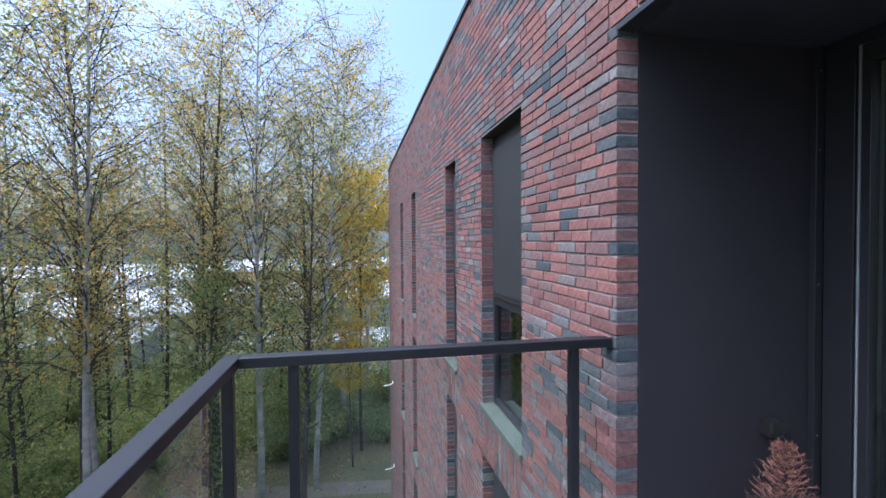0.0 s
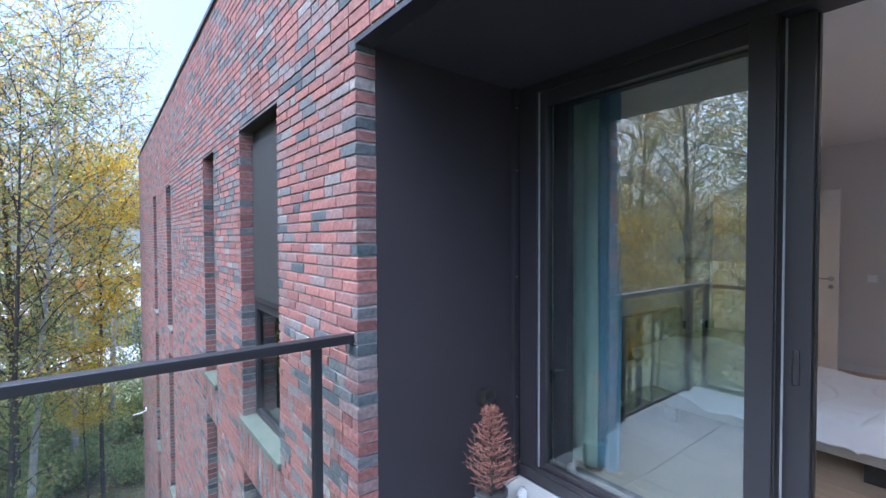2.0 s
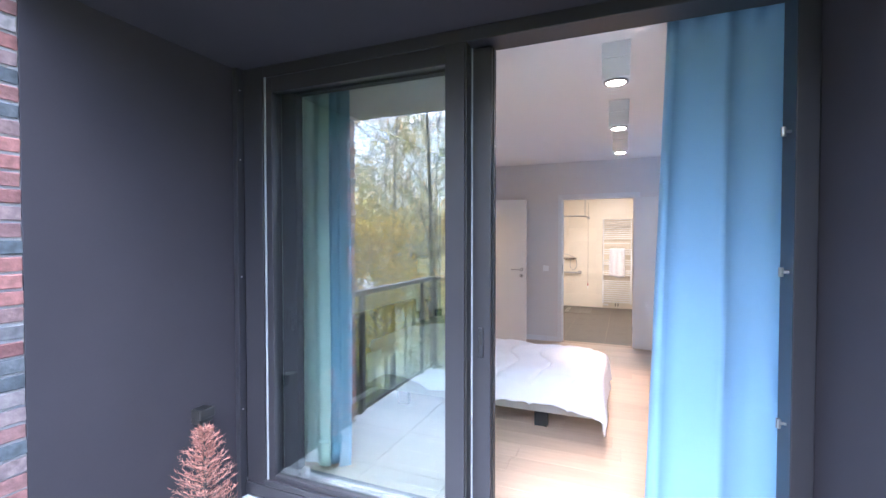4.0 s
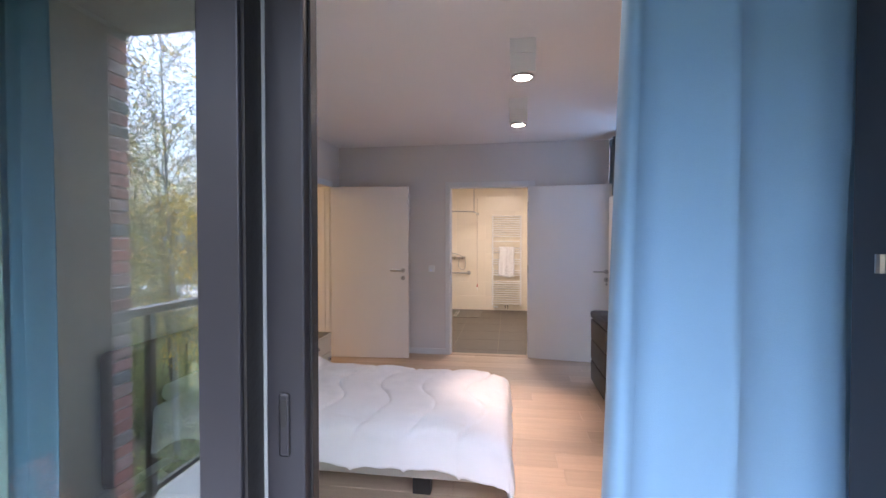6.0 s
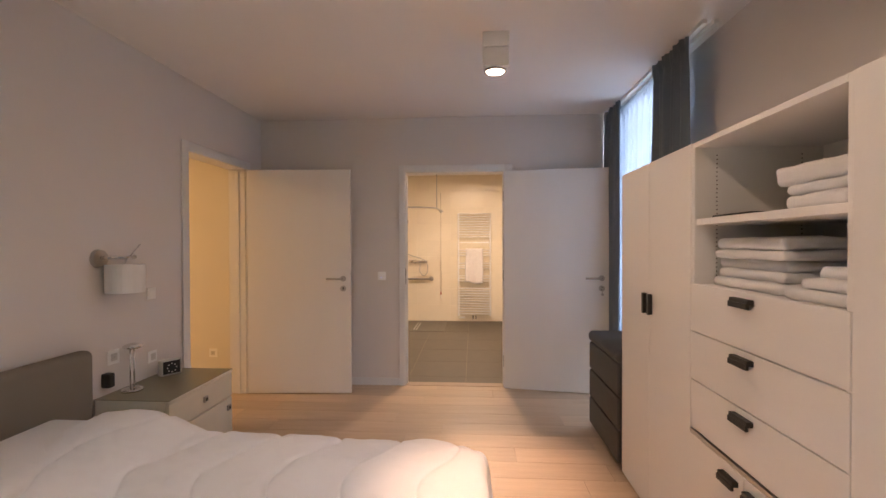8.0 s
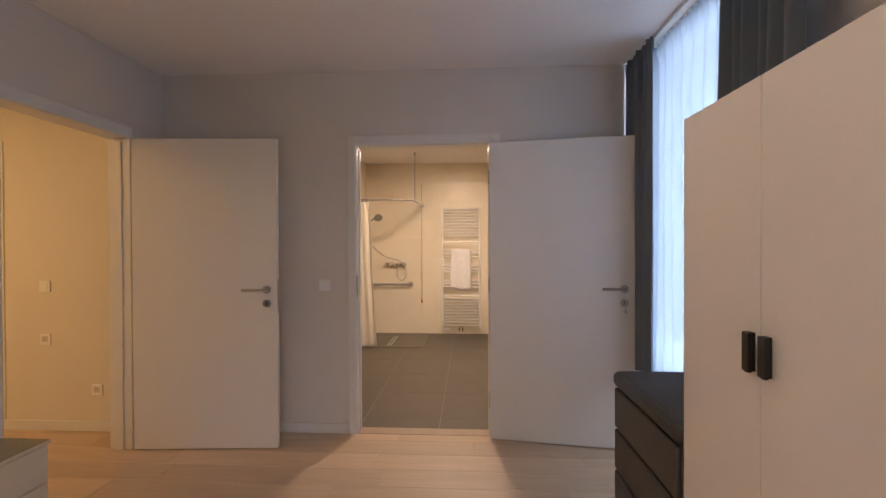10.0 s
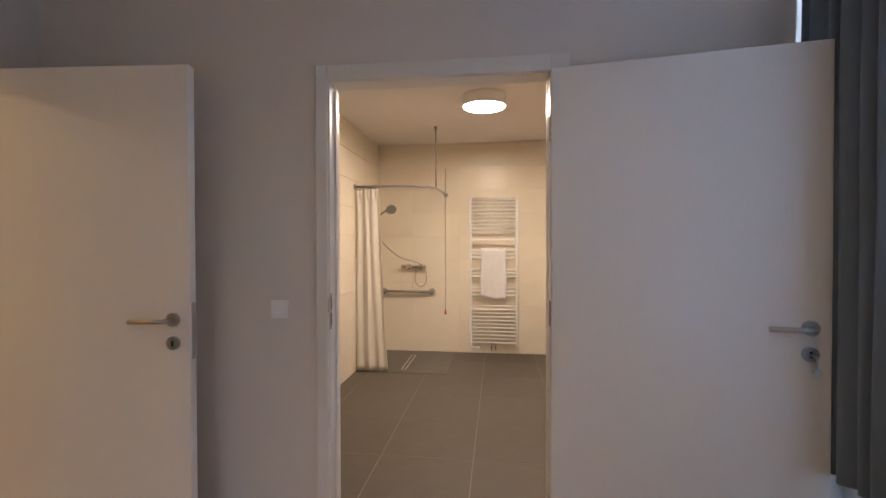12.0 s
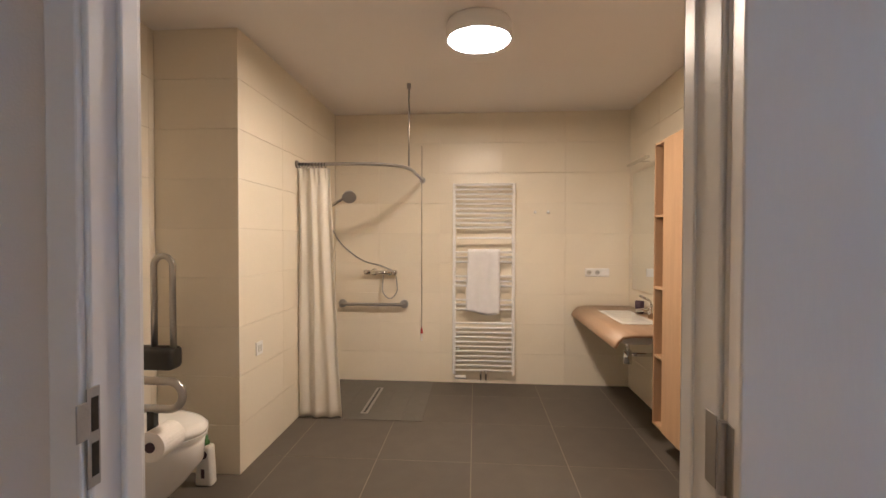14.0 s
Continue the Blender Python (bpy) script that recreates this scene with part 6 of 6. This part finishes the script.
def shed(x, y, w, l, h, roof, wall, label, rz=0):
    d = thing("shed", (x, y, GZ), label, "shed", group="far sheds", rz=rz)
    B("wall", (x - w / 2, x + w / 2, y - l / 2, y + l / 2, GZ, GZ + h), wall, d, bevel=0.02)
    b = bmesh.new()
    box(b, x - w / 2 - 0.3, x + w / 2 + 0.3, y - l / 2 - 0.3, y + l / 2 + 0.3, GZ + h, GZ + h + 0.25, 0.03)
    for vv in b.verts:
        if vv.co.z > GZ + h + 0.1:
            vv.co.z += 0.12 * (vv.co.y - y + l / 2)
    part("roof", b, roof, d)
    for k in range(int(w // 3)):
        gx = x - w / 2 + 1.5 + 3 * k
        B("door", (gx - 0.9, gx + 0.9, y - l / 2 - 0.06, y - l / 2 - 0.01, GZ, GZ + min(2.4, h - 0.4)), SHED_WALL, d, bevel=0.01)


shed(-30, 58, 34, 12, 3.2, SHED_ROOF, SHED_WALL, "long low shed with a pale sheet roof")
shed(2, 62, 22, 10, 3.6, SHED_ROOF, SHED_WALL, "wide low shed with a white sheet roof")
shed(-44, 84, 40, 14, 5.0, SHED_ROOF, SHED_ROOF, "large pale industrial shed far behind the trees")
shed(-8, 92, 34, 12, 5.5, SHED_ROOF, SHED_RED, "industrial shed with red wall far behind the trees")
shed(-24, 44, 14, 6, 2.6, SHED_WALL, SHED_WALL, "dark low garage row behind the trees")
# Pale blue-grey of the far woods has the air's haze mixed in.
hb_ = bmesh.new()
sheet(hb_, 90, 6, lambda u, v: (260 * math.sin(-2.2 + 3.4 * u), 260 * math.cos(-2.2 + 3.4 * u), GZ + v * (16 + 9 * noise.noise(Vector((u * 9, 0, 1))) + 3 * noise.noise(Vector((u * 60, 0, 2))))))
tagged(part("backdrop_hills", hb_, mat("far_woods_hazed", (0.34, 0.38, 0.43), 1.0, vary=0.12, scale=0.05, bump=0)), "wooded ridge on the horizon with air haze in its colour", "hills", kind="structure")

# ---- pieces of floors and walls ----


def pieces(name, parent, dims_list, material, bevel):
    """Objects of their own, alike ones on one mesh."""
    cache = {}
    off = root_of(parent)
    for x0, x1, y0, y1, z0, z1 in dims_list:
        key = (round(x1 - x0, 3), round(y1 - y0, 3), round(z1 - z0, 3))
        if key not in cache:
            bm = bmesh.new()
            box(bm, -key[0] / 2, key[0] / 2, -key[1] / 2, key[1] / 2, -key[2] / 2, key[2] / 2, bevel, 1)
            me = bpy.data.meshes.new(name)
            bm.to_mesh(me)
            bm.free()
            me.materials.append(material)
            cache[key] = me
        ob = new(name, cache[key])
        ob.location = Vector(((x0 + x1) / 2, (y0 + y1) / 2, (z0 + z1) / 2)) - off
        ob.parent = parent


rng = random.Random(3)
fl = thing("floor", (5.8, 1.0, 0), "pale oak laminate floor boards", "floor", kind="structure")
boards = []
x, k = 3.60, 0
while x < FAR:
    y = RW - rng.uniform(0, 1.1)
    while y < 4.4:
        y1 = y + 1.28
        a, c = max(y, RW), min(y1, 4.4)
        if c - a > 0.02:
            boards.append((x + 0.0004, min(x + 0.192, FAR) - 0.0004, a + 0.0004, c - 0.0004, -0.012, 0.0))
        y = y1
    x += 0.192
pieces("board", fl, boards, OAK_FLOOR, 0.0012)
bf = thing("bath_floor", (9.8, 0.2, 0), "dark grey-brown large ceramic floor tiles", "floor", kind="structure")
TS, G = 0.582, 0.0042
tiles, wet = [], []
xs = [10.555 + TS * k for k in range(-5, 3)]
ys = [0.205 + TS * k for k in range(-3, 4)]
for xa in xs:
    for ya in ys:
        a, c, e, g = max(xa, BX0), min(xa + TS, BX1), max(ya, BR), min(ya + TS, BL)
        if c - a < 0.02 or g - e < 0.02:
            continue
        tiles.append((a + G / 2, c - G / 2, e + G / 2, g - G / 2, -0.0014, 0.0))
pieces("tile", bf, tiles, TILE_FLOOR, 0.0003)
for i in range(6):
    for j in range(6):
        wet.append((10.56 + 0.156 * i, 10.56 + 0.156 * i + 0.1552, 0.58 + 0.157 * j, 0.58 + 0.157 * j + 0.1562, 0.0005, 0.004))
pieces("shower_tile", bf, wet, WET_TILE, 0.0006)
TH, TWD = 0.284, 0.585


def wall_tiles(parent, axis, face, sign, a0, a1, start):
    out = []
    z = 0.0
    while z < CE - 0.01:
        a = start
        while a < a1:
            p, q = max(a, a0), min(a + TWD, a1)
            if q - p > 0.015:
                lo, hi = sorted((face, face - sign * 0.006))
                zz0, zz1 = z + 0.0009, min(z + TH, CE) - 0.0009
                out.append((lo, hi, p + 0.0006, q - 0.0006, zz0, zz1) if axis == "x" else (p + 0.0006, q - 0.0006, lo, hi, zz0, zz1))
            a += TWD
        z += TH
    pieces("tile", parent, out, TILE_WALL, 0.0007)


wall_tiles(W_BFAR, "x", BX1, -1, BR, PY, -1.235)
wall_tiles(W_PIER, "y", PY, -1, PX, BX1, PX)
wall_tiles(W_PIER, "x", PX, -1, PY + 0.001, BL, PY)
wall_tiles(W_BR, "y", BR, 1, BX0, BX1, BX0 - 0.1)
wall_tiles(W_BL, "y", BL, -1, BX0, PX, BX0 - 0.1)
pieces("paver", bpy.data.objects["balcony_slab"], [(0.585 + 0.572 * i, 0.585 + 0.572 * i + 0.568, -0.70 + 0.572 * j, -0.70 + 0.572 * j + 0.568, BZ - 0.04, BZ) for i in range(5) for j in range(5)], PAVER, 0.003)
mesh_cache = {}
for p, q, z0, z1, r1 in near:
    key = (round(q - p, 3), int(r1 * 4))
    if key not in mesh_cache:
        bm = bmesh.new()
        box(bm, 0, 0.119, -(q - p) / 2, (q - p) / 2, -(CO - JT) / 2, (CO - JT) / 2, 0.0035, 1)
        vr = random.Random(hash(key) % 999)
        for v in bm.verts:
            v.co += Vector((vr.uniform(-0.0015, 0.0015), vr.uniform(-0.002, 0.002), vr.uniform(-0.002, 0.002)))
        me = bpy.data.meshes.new("brick")
        bm.to_mesh(me)
        bm.free()
        me.materials.append(BRICK)
        mesh_cache[key] = me
    o = new("brick", mesh_cache[key])
    o.location = (FX - 0.004 * r1, (p + q) / 2, (z0 + z1) / 2)
    o.parent = fac
